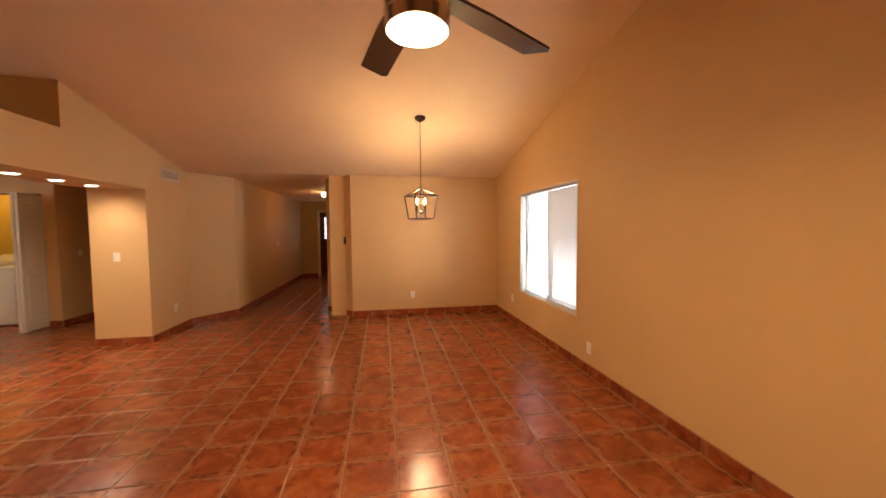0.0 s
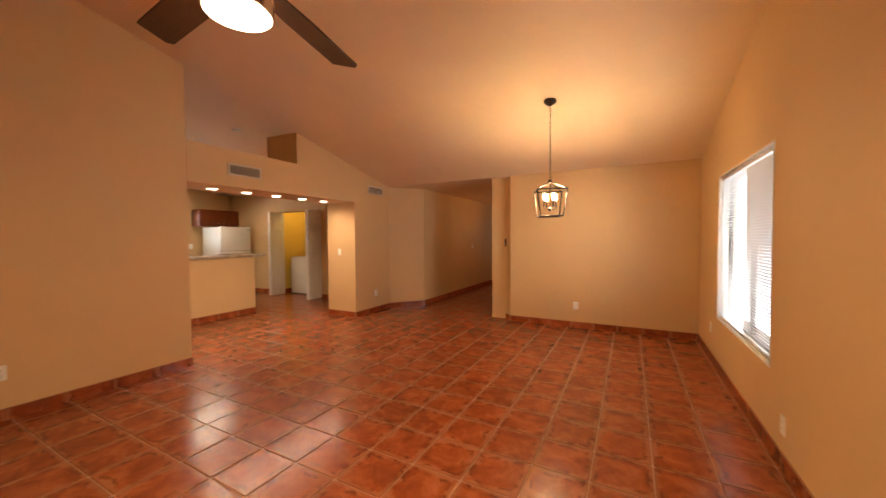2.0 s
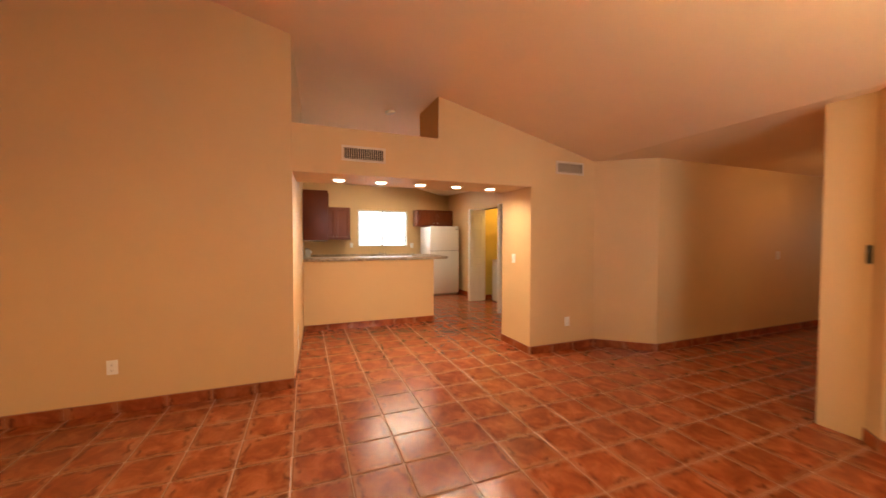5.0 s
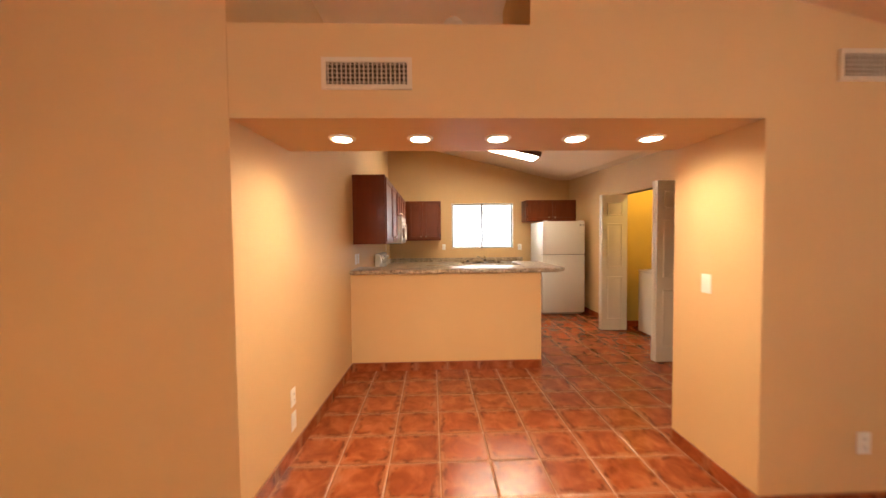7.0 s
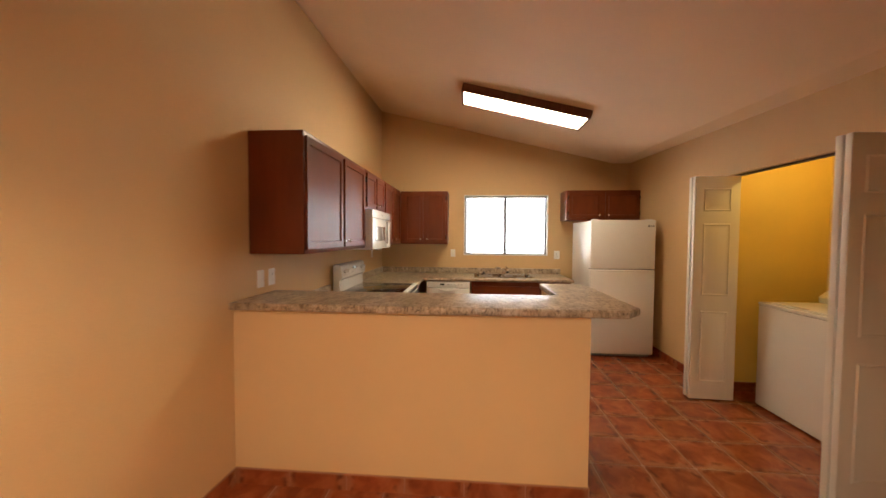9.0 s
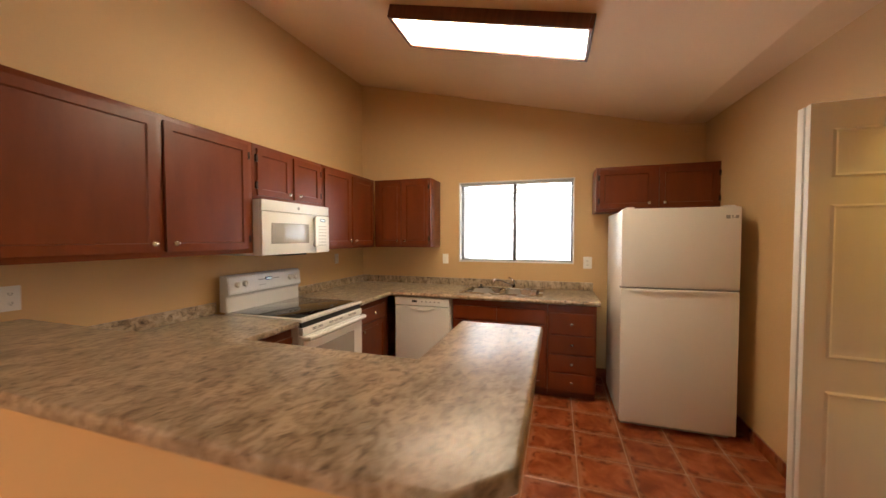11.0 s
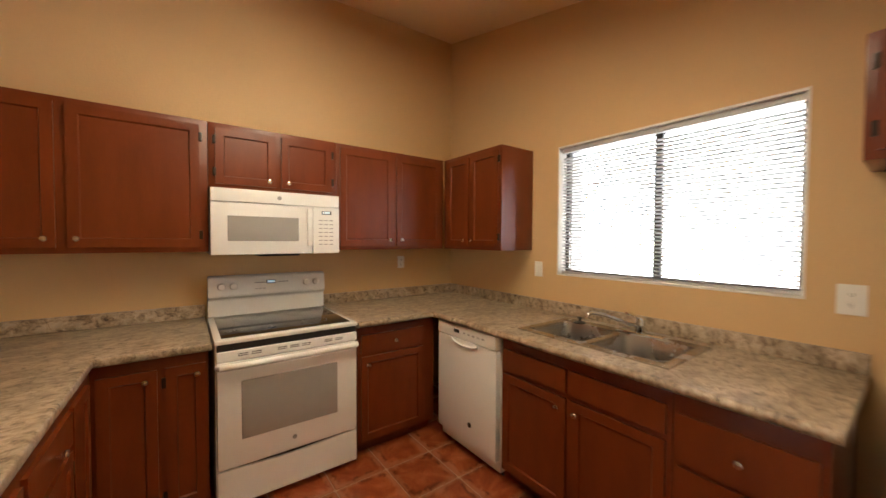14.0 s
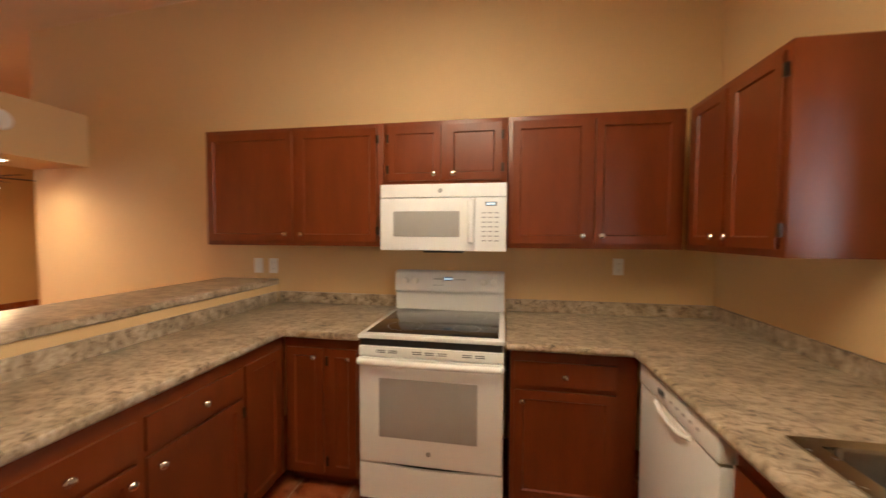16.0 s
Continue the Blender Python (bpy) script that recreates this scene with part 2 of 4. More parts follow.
def lathe(bm, profile, turns=24, axis="z", at=(0, 0, 0)):
    rings = []
    for r, h in profile:
        ring = []
        for i in range(turns):
            a = 2 * math.pi * i / turns
            p = (r * math.cos(a), r * math.sin(a), h)
            if axis == "y":
                p = (p[0], h, p[1])
            if axis == "x":
                p = (h, p[0], p[1])
            ring.append(bm.verts.new((p[0] + at[0], p[1] + at[1], p[2] + at[2])))
        rings.append(ring)
    for a, b in zip(rings, rings[1:]):
        for i in range(turns):
            bm.faces.new((a[i], a[(i + 1) % turns], b[(i + 1) % turns], b[i]))
    bm.faces.new(rings[0][::-1])
    bm.faces.new(rings[-1])
    bmesh.ops.recalc_face_normals(bm, faces=bm.faces)


def tube(bm, points, r, turns=10):
    rings = []
    pts = [Vector(p) for p in points]
    for i, p in enumerate(pts):
        d = (pts[min(i + 1, len(pts) - 1)] - pts[max(i - 1, 0)]).normalized()
        u = d.orthogonal().normalized() if abs(d.z) > 0.9 else d.cross(Vector((0, 0, 1))).normalized()
        w = d.cross(u)
        rr = r[i] if isinstance(r, (list, tuple)) else r
        rings.append([bm.verts.new(p + rr * (math.cos(2 * math.pi * k / turns) * u + math.sin(2 * math.pi * k / turns) * w)) for k in range(turns)])
    for a, b in zip(rings, rings[1:]):
        for k in range(turns):
            bm.faces.new((a[k], a[(k + 1) % turns], b[(k + 1) % turns], b[k]))
    bm.faces.new(rings[0][::-1])
    bm.faces.new(rings[-1])
    bmesh.ops.recalc_face_normals(bm, faces=bm.faces)


def mesh_of(name, bm, material, smooth=True):
    data = bpy.data.meshes.new(name)
    bm.to_mesh(data)
    bm.free()
    data.materials.append(material)
    if smooth:
        data.shade_smooth()
        data.set_sharp_from_angle(angle=radians(35))
    return data


def part(name, bm, material, parent=None, label="", at=None):
    ob = new(name, mesh_of(name, bm, material))
    if parent is not None:
        ob.parent = parent
    if at is not None:
        ob.matrix_basis = at
    if label:
        tagged(ob, label)
    return ob


def box_part(name, x0, x1, y0, y1, z0, z1, material, parent=None, bevel=0.002, label=""):
    bm = bmesh.new()
    box(bm, x0, x1, y0, y1, z0, z1, bevel)
    return part(name, bm, material, parent, label)


def thing(name, place, label, category, group="", turn=0):
    ob = new(name)
    ob.empty_display_size = 0.1
    ob.matrix_basis = pose(*place, 0, 0, turn)
    return tagged(ob, label, category, group)


def setting(name, bm, material, label=""):
    ob = part(name, bm, material)
    return tagged(ob, label or name.replace("_", " "), name.split("_")[0], "", "structure")


# ---- structure: walls ----
bm = bmesh.new()
wy0, wy1, wz0, wz1 = 3.84, 5.41, 0.52, 1.985       # living window
wall_box(bm, XW, XW + 0.16, YB, wy0)
wall_box(bm, XW, XW + 0.16, wy1, YD + 0.12)
wall_box(bm, XW, XW + 0.16, wy0, wy1, 0, wz0)
wall_box(bm, XW, XW + 0.16, wy0, wy1, wz1)
setting("wall_east", bm, WALL, "tan painted living room wall with a window opening")

bm = bmesh.new()
prism(bm, [(XW, YD), (XW, YD + 0.12), (-0.31, YD + 0.12), (-0.31, 12.2), (-0.43, 12.2), (-0.43, 7.05), (0.05, YD)], 0, 2.45)
bmesh.ops.recalc_face_normals(bm, faces=bm.faces)
setting("wall_dining", bm, WALL, "tan painted dining wall with a chamfered end at the hall")

bm = bmesh.new()
wall_box(bm, XO - 0.12, XO, YB, YO - 0.12)
setting("wall_west", bm, WALL, "tan painted living room wall beside the kitchen opening")
bm = bmesh.new()
wall_box(bm, XO - 0.12, XW + 0.16, YB - 0.12, YB)
setting("wall_south", bm, WALL)

# header over the opening, with the open niche above
bm = bmesh.new()
wall_box(bm, XOB, XO, YO + 0.002, 5.546, HEAD, 2.452)
wall_box(bm, XOB, XO, 4.37, 5.546, 2.452)
setting("wall_header", bm, WALL, "tan header soffit with an open plant niche above")
bm = bmesh.new()
prism(bm, [(XO, 6.52), (-1.96, 7.08), (-1.96, 12.2), (-2.09, 12.2), (-2.09, 7.23), (-2.50, 6.75), (XOB, 6.75), (XOB, 6.52)], 0, 2.45)
wall_box(bm, XOB, XO, 5.546, 6.52)
setting("wall_pillar", bm, WALL, "tan wall stub turning at an angle into the hall")

# kitchen walls
bm = bmesh.new()
prism(bm, [(XK - 0.14, YL - 0.12), (-4.46, YL - 0.12), (XO, YO - 0.12), (XO, YO), (-4.46, YL), (XK - 0.14, YL)], 0, 0, lambda x, y: ceil_z(y, x) + 0.05)
bmesh.ops.recalc_face_normals(bm, faces=bm.faces)
setting("wall_range", bm, WALL, "tan painted kitchen wall behind the range")
ky0, ky1, kz0, kz1 = 4.30, 5.575, 1.188, 2.112       # kitchen window
bm = bmesh.new()
wall_box(bm, XK - 0.14, XK, YL, ky0)
wall_box(bm, XK - 0.14, XK, ky1, YR)
wall_box(bm, XK - 0.14, XK, ky0, ky1, 0, kz0)
wall_box(bm, XK - 0.14, XK, ky0, ky1, kz1)
setting("wall_sink", bm, WALL, "tan painted kitchen wall with a window above the sink")
cx0, cx1, cz1 = -6.00, -4.53, 2.05                 # laundry closet opening
bm = bmesh.new()
wall_box(bm, XK - 0.14, cx0, YR, YR + 0.12, 0, 2.62)
wall_box(bm, cx1, -4.36, YR, YR + 0.12, 0, 2.62)
wall_box(bm, cx0, cx1, YR, YR + 0.12, cz1, 2.62)
wall_box(bm, -4.48, -4.36, YR + 0.12, 8.6, 0, 2.62)
wall_box(bm, -4.48, XOB + 0.5, 8.6, 8.72, 0, 2.5)
wall_box(bm, XOB, XOB + 0.12, 6.75, 8.6, 0, 2.5)
setting("wall_laundry", bm, WALL, "tan wall with the laundry closet opening")
bm = bmesh.new()
wall_box(bm, cx0 - 0.22, cx0 - 0.10, YR + 0.12, 7.75, 0, 2.62)
wall_box(bm, cx0 - 0.22, -4.532, 7.75, 7.87, 0, 2.62)
wall_box(bm, -4.57, -4.532, YR + 0.12, 7.75, 0, 2.62)
setting("wall_closet", bm, YELLOW, "yellow painted walls inside the laundry closet")
bm = bmesh.new()
box(bm, -2.09, -0.31, 12.2, 12.32, 0, 2.5)
setting("wall_hall_end", bm, WALL)

# ceiling and floor
bm = bmesh.new()
for x0, x1 in ((XK - 0.14, XO), (XO, XW + 0.16)):
    for y0, y1 in ((YB - 0.12, YD), (YD, 12.4)):
        plan = ((x0, y0), (x1, y0), (x1, y1), (x0, y1))
        vs = [bm.verts.new((x, y, ceil_z(y, x) + up)) for up in (0, 0.12) for x, y in plan]
        for f in ((0, 3, 2, 1), (4, 5, 6, 7), (0, 1, 5, 4), (1, 2, 6, 5), (2, 3, 7, 6), (3, 0, 4, 7)):
            bm.faces.new([vs[i] for i in f])
bmesh.ops.remove_doubles(bm, verts=bm.verts, dist=0.0005)
setting("ceiling", bm, CEIL, "vaulted pale peach ceiling")
bm = bmesh.new()
box(bm, XK - 0.14, XW + 0.16, YB - 0.12, 12.4, -0.15, -0.004)
floor = setting("floor", bm, GROUT, "terracotta tile floor with sandy grout")

# ground and brightness outside
bm = bmesh.new()
box(bm, -60, 60, -60, 60, -0.5, -0.3)
setting("ground", bm, SAND, "pale sandy ground outside")
bm = bmesh.new()
box(bm, 6.5, 6.6, -4, 14, -0.3, 6.0)
setting("backdrop_east", bm, OUTSIDE, "bright hazy daylight beyond the window")
bm = bmesh.new()
box(bm, -12.1, -12.0, -2, 12, -0.3, 6.0)
setting("backdrop_west", bm, OUTSIDE, "bright hazy daylight beyond the kitchen window")


# ---- windows with blinds ----
def window(name, x, y0, y1, z0, z1, side, tilt_left, tilt_right, label):
    """A two-pane slider in an opening of an x wall; side: +1 when outside lies at larger x."""
    w = thing(name, (x, (y0 + y1) / 2, z0), label, "window")
    w["kind"] = "structure"
    hw, h = (y1 - y0) / 2, z1 - z0
    ym = 0.0

    def frame_part(pname, material, px0, px1, pieces, bevel=0.002):
        b = bmesh.new()
        for a, c, d, e in pieces:
            box(b, px0, px1, a, c, d, e, bevel)
        return part(pname, b, material, w)
    o = side
    frame_part("window_frame", ALU, o * 0.085, o * 0.125, [(-hw, hw, 0, 0.035), (-hw, hw, h - 0.035, h), (-hw, -hw + 0.035, 0.035, h - 0.035), (hw - 0.035, hw, 0.035, h - 0.035)])
    frame_part("meeting_rail", ALU, o * 0.078, o * 0.118, [(ym - 0.022, ym + 0.022, 0.036, h - 0.036)])
    for a, c in ((-hw + 0.036, ym - 0.023), (ym + 0.023, hw - 0.036)):
        g = frame_part("pane", PANE, o * 0.098, o * 0.103, [(a, c, 0.036, h - 0.036)], 0)
        g.visible_shadow = False
    frame_part("reveal_trim", TRIM, -o * 0.004, o * 0.08, [(-hw, hw, 0.0, 0.012), (-hw, -hw + 0.012, 0.012, h - 0.012), (hw - 0.012, hw, 0.012, h - 0.012), (-hw, hw, h - 0.012, h)])
    for a, c, tilt in ((-hw + 0.016, ym - 0.004, tilt_left), (ym + 0.004, hw - 0.016, tilt_right)):
        blind = frame_part("blind_headrail", BLIND, o * 0.022, o * 0.055, [(a, c, h - 0.045, h - 0.014)])
        n = int((h - 0.07) / 0.0225)
        for k in range(n):
            b = bmesh.new()
            box(b, -0.0125, 0.0125, a, c, -0.0010, 0.0010)
            s = part("slat", b, BLIND, blind)
            s.matrix_basis = pose(o * 0.04, 0, 0.028 + k * 0.0225, 0, tilt, 0)
        frame_part("bottom_rail", BLIND, o * 0.028, o * 0.052, [(a, c, 0.014, 0.026)])
        for q in (0.12, 0.5, 0.88):
            yy = a + (c - a) * q
            frame_part("ladder_cord", BLIND, o * 0.0395, o * 0.0405, [(yy - 0.0015, yy + 0.0015, 0.026, h - 0.045)], 0)
    return w


window("window_1", XW, wy0, wy1, wz0, wz1, 1, 62, 8, "white-trimmed slider window with lowered white mini blinds")
window("window_2", XK, ky0, ky1, kz0, kz1, -1, -19, -19, "kitchen slider window with open white mini blinds")


# ---- cabinets ----
def panel_front(x0, x1, z0, z1, rail=0.055, thick=0.021):
    """A framed front with a recessed panel; its face looks to -y."""
    b = bmesh.new()
    box(b, x0, x1, -thick, -0.0005, z0, z1)
    b.faces.ensure_lookup_table()
    face = min(b.faces, key=lambda q: q.calc_center_median().y)
    bmesh.ops.inset_region(b, faces=[face], thickness=0.007, depth=0.0)
    face = min((q for q in b.faces if abs(q.normal.y) > 0.9 and q.calc_center_median().y < -thick + 1e-4), key=lambda q: -q.calc_area())
    for v in b.verts:
        inside = x0 + 0.005 < v.co.x < x1 - 0.005 and z0 + 0.005 < v.co.z < z1 - 0.005
        if not inside and v.co.y < -thick + 1e-4:
            v.co.y += 0.006
    if rail:
        bmesh.ops.inset_region(b, faces=[face], thickness=rail, depth=0.0)
        bmesh.ops.inset_region(b, faces=[face], thickness=0.008, depth=-0.009)
        bmesh.ops.inset_region(b, faces=[face], thickness=0.006, depth=0.0)
    return b


def knob(parent, x, z, y=-0.021, material=None):
    b = bmesh.new()
    lathe(b, [(0.006, 0.0), (0.005, -0.010), (0.0135, -0.016), (0.0150, -0.021), (0.012, -0.026), (0.004, -0.028)], 16, "y", (x, y, z))
    return part("knob", b, material or NICKEL, parent, "small round metal knob")


def cabinet(name, place, turn, w, d, h, fronts, label, group, toe=0.0, sink=False):
    """Fronts look to local -y; each is (kind, x0, x1, z0, z1, knob x or None, knob z, hinge side or 0)."""
    c = thing(name, place, label, "cabinet", group, turn)
    b = bmesh.new()
    box(b, 0, w, 0, d, toe, 0.70 if sink else h, 0.0015)
    if sink:
        box(b, 0, w, 0, 0.075, 0.70, h, 0.0015)
    if toe:
        box(b, 0.002, w - 0.002, 0.07, d - 0.005, 0, toe)
    part("body", b, CAB, c)
    for kind, x0, x1, z0, z1, kx, kz, hs in fronts:
        fr = part("door" if kind == "door" else "drawer_front" if kind == "drawer" else "panel", panel_front(x0, x1, z0, z1, 0.055 if kind == "door" else 0), CAB, c)
        if kx is not None:
            knob(fr, kx, kz)
        if hs:
            hx = x0 if hs < 0 else x1
            for hz in (z0 + 0.07, z1 - 0.07):
                b = bmesh.new()
                box(b, hx - 0.004 if hs > 0 else hx - 0.014, hx + 0.014 if hs > 0 else hx + 0.004, -0.016, -0.001, hz - 0.025, hz + 0.025, 0.002)
                part("hinge", b, BRONZE, fr, "dark small hinge")
    return c


UB, UT, UF = 1.362, 2.13, 3.375
# uppers along the range wall: world x runs down as local x runs up
u = "wall cabinets"
cabinet("wall_cabinet", (-4.64, UF, UB), 180, 1.266, UF - YL - 0.002, UT - UB,
        [("door", 0.02, 0.645, 0.03, UT - UB - 0.03, 0.61, 0.075, 0), ("door", 0.685, 1.225, 0.03, UT - UB - 0.03, 0.72, 0.075, 1)],
        "red-brown painted two-door wall cabinet on the range wall", u)
cabinet("wall_cabinet", (-5.908, UF, 1.745), 180, 0.766, UF - YL - 0.002, UT - 1.745,
        [("door", 0.035, 0.365, 0.025, UT - 1.745 - 0.03, 0.325, 0.06, -1), ("door", 0.40, 0.73, 0.025, UT - 1.745 - 0.03, 0.44, 0.06, 1)],
        "short red-brown two-door wall cabinet above the microwave", u)
cabinet("wall_cabinet", (-6.676, UF, UB), 180, 0.95, UF - YL - 0.002, UT - UB,
        [("door", 0.025, 0.45, 0.03, UT - UB - 0.03, 0.415, 0.075, 0), ("door", 0.485, 0.915, 0.03, UT - UB - 0.03, 0.52, 0.075, 0)],
        "red-brown two-door corner wall cabinet", u)
cabinet("wall_cabinet", (XK + 0.345, UF + 0.004, UB), 90, 0.69, 0.343, UT - UB,
        [("door", 0.06, 0.335, 0.03, UT - UB - 0.03, 0.30, 0.075, 0), ("door", 0.36, 0.665, 0.03, UT - UB - 0.03, 0.395, 0.075, 1)],
        "red-brown two-door wall cabinet beside the kitchen window", u)
cabinet("wall_cabinet", (XK + 0.345, 5.75, 1.715), 90, 1.015, 0.343, 0.42,
        [("door", 0.03, 0.485, 0.03, 0.39, 0.445, 0.075, -1), ("door", 0.53, 0.985, 0.03, 0.39, 0.57, 0.075, 1)],
        "dark red-brown two-door wall cabinet above the fridge", u)
b_ = "base cabinets"
BH, RF, SF, LF = 0.868, 3.715, -7.30, -5.44       # carcass height; front planes
cabinet("base_cabinet", (LF, 4.975, 0), -90, 1.255, 0.52, BH,
        [("drawer", 0.03, 0.43, 0.69, 0.81, 0.23, 0.75, 0), ("door", 0.03, 0.43, 0.105, 0.665, 0.395, 0.62, 0),
         ("drawer", 0.465, 0.915, 0.69, 0.81, 0.69, 0.75, 0), ("door", 0.465, 0.915, 0.105, 0.665, 0.50, 0.62, 1), ("door", 0.94, 1.20, 0.105, 0.81, None, 0, 0)],
        "red-brown base cabinet with drawers under the breakfast bar", b_, 0.085)
cabinet("base_cabinet", (LF - 0.003, RF, 0), 180, 0.44, RF - YL - 0.004, BH,
        [("door", 0.02, 0.235, 0.105, 0.81, 0.19, 0.765, 0), ("door", 0.265, 0.43, 0.105, 0.81, 0.39, 0.765, -1)],
        "red-brown two-door base cabinet beside the range", b_, 0.085)
cabinet("base_cabinet", (-6.695, RF, 0), 180, 0.60, RF - YL - 0.004, BH,
        [("drawer", 0.02, 0.50, 0.69, 0.81, 0.26, 0.75, 0), ("door", 0.02, 0.50, 0.105, 0.665, 0.06, 0.615, 0)],
        "red-brown base cabinet with one drawer and one door", b_, 0.085)
cabinet("base_cabinet", (SF, 4.425, 0), 90, 0.90, 0.66, BH,
        [("drawer", 0.015, 0.435, 0.69, 0.81, None, 0, 0), ("door", 0.015, 0.435, 0.105, 0.665, 0.40, 0.615, 0),
         ("drawer", 0.465, 0.88, 0.69, 0.81, None, 0, 0), ("door", 0.465, 0.88, 0.105, 0.665, 0.50, 0.615, 0)],
        "red-brown sink base cabinet with two doors", b_, 0.085, sink=True)
dz = [(0.095, 0.245), (0.265, 0.415), (0.435, 0.59), (0.61, 0.79)]
cabinet("drawer_cabinet", (SF, 5.328, 0), 90, 0.41, 0.66, BH,
        [("drawer", 0.02, 0.39, a, c, 0.205, (a + c) / 2, 0) for a, c in dz],
        "red-brown four-drawer base cabinet at the counter end", b_, 0.085)

# ---- half wall, bar and worktops ----
bm = bmesh.new()
prism(bm, [(-4.485, YL), (-4.485, 5.065), (-5.44, 5.065), (-5.44, 4.985), (-4.918, 4.985), (-4.918, YL)], 0, 1.044)
bmesh.ops.recalc_face_normals(bm, faces=bm.faces)
setting("wall_half", bm, WALL, "tan half wall under the breakfast bar")


def slab(name, outline, z0, z1, label, bevel=0.012, category="worktop"):
    b = bmesh.new()
    prism(b, outline, z0, z1)
    bmesh.ops.recalc_face_normals(b, faces=b.faces)
    es = [e for e in b.edges if abs(e.verts[0].co.z - e.verts[1].co.z) < 1e-4]
    bmesh.ops.bevel(b, geom=es, offset=bevel, segments=3, affect="EDGES", profile=0.5)
    return tagged(part(name, b, LAM), label, category)


slab("bar_top", [(-4.445, YL + 0.002), (-4.445, 5.25), (-4.54, 5.345), (-5.525, 5.345), (-5.525, 4.985), (-4.93, 4.985), (-4.93, YL + 0.002)], 1.045, 1.09,
     "raised speckled beige laminate breakfast bar top with a clipped corner", 0.012, "bar top")
slab("worktop", [(-4.92, YL + 0.002), (-4.92, 4.98), (-5.465, 4.98), (-5.465, 3.765), (-5.898, 3.765), (-5.898, YL + 0.002)], 0.872, 0.912,
     "speckled beige laminate worktop beside the range")
bm = bmesh.new()
box(bm, -4.920, -4.940, YL + 0.03, 4.98, 0.913, 0.995, 0.003)
box(bm, -4.941, -5.895, YL + 0.001, YL + 0.021, 0.913, 0.995, 0.003)
tagged(part("backsplash", bm, LAM), "low speckled laminate backsplash strip behind the worktop", "backsplash")
# sink-side worktop with a cut-out
SX0, SX1, SY0, SY1 = -7.86, -7.40, 4.495, 5.245
bm = bmesh.new()
xs, ys = (XK + 0.002, SX0, SX1, SF + 0.03, -6.676), (YL + 0.002, 3.76, SY0, SY1, 5.765)
cut = {(i, j) for i in range(4) for j in range(4) if j == 0 or (i < 3 and (i, j) != (1, 2))}
low, high = ({(i, j): bm.verts.new((xs[i], ys[j], z)) for i in range(5) for j in range(5)} for z in (0.872, 0.912))
for i, j in cut:
    ring = ((i, j), (i + 1, j), (i + 1, j + 1), (i, j + 1))
    bm.faces.new([high[q] for q in ring])
    bm.faces.new([low[q] for q in ring[::-1]])
    for k, step in enumerate(((i, j - 1), (i + 1, j), (i, j + 1), (i - 1, j))):
        if step not in cut:
            p, q = ring[k], ring[(k + 1) % 4]
            bm.faces.new((low[p], low[q], high[q], high[p]))
bmesh.ops.delete(bm, geom=[v for v in bm.verts if not v.link_faces], context="VERTS")
wt = tagged(part("worktop", bm, LAM), "speckled beige laminate worktop round the sink", "worktop")
bm = bmesh.new()
tube(bm, [(-6.676, 3.76, 0.892), (-7.262, 3.76, 0.892)], 0.020, 12)
tube(bm, [(-7.27, 3.75, 0.892), (-7.27, 5.765, 0.892)], 0.020, 12)
part("rolled_edge", bm, LAM, wt)
bm = bmesh.new()
box(bm, -6.676, XK + 0.001, YL + 0.001, YL + 0.021, 0.913, 0.995, 0.003)
box(bm, XK + 0.001, XK + 0.021, YL + 0.022, 5.765, 0.913, 0.995, 0.003)
tagged(part("backsplash", bm, LAM), "low speckled laminate backsplash behind the sink", "backsplash")


# ---- sink and tap ----
def basin(b, x0, x1, y0, y1, z, deep):
    levels = [(0.0, 0.0, 0.045), (0.004, -0.012, 0.045), (0.016, -deep + 0.03, 0.045), (0.045, -deep, 0.03)]
    rings = []
    for ins, dzz, rad in levels:
        ring = []
        a0, a1, c0, c1 = x0 + ins, x1 - ins, y0 + ins, y1 - ins
        for cx, cy, st in ((a1 - rad, c1 - rad, 0), (a0 + rad, c1 - rad, 90), (a0 + rad, c0 + rad, 180), (a1 - rad, c0 + rad, 270)):
            for k in range(5):
                q = radians(st + 22.5 * k)
                ring.append(b.verts.new((cx + rad * math.cos(q), cy + rad * math.sin(q), z + dzz)))
        rings.append(ring)
    n = len(rings[0])
    for a, c in zip(rings, rings[1:]):
        for k in range(n):
            b.faces.new((a[k], a[(k + 1) % n], c[(k + 1) % n], c[k]))
    b.faces.new(rings[-1])


sink = thing("kitchen_sink", (-7.63, 4.87, 0.914), "double-bowl stainless steel drop-in sink in the worktop", "sink")
bm = bmesh.new()
ox0, ox1, oy0, oy1 = -0.245, 0.245, -0.405, 0.405
for x0, x1, y0, y1 in ((ox0, -0.165, oy0, oy1), (0.195, ox1, oy0, oy1), (-0.165, 0.195, oy0, -0.365), (-0.165, 0.195, 0.365, oy1), (-0.165, 0.195, -0.02, 0.02)):
    box(bm, x0, x1, y0, y1, -0.001, 0.005)
part("rim", bm, STEEL, sink)
for y0, y1 in ((-0.365, -0.02), (0.02, 0.365)):
    bm = bmesh.new()
    basin(bm, -0.165, 0.195, y0, y1, 0.004, 0.17)
    bowl = part("bowl", bm, STEEL, sink)
    bm = bmesh.new()
    lathe(bm, [(0.045, 0.0), (0.045, 0.003), (0.036, 0.004), (0.030, 0.001)], 20, "z", (0.0, (y0 + y1) / 2, -0.164))
    part("drain", bm, CHROME, bowl)
tap = thing("kitchen_tap", (-7.835, 4.955, 0.919), "chrome single-lever kitchen tap on the sink rim", "tap")
bm = bmesh.new()
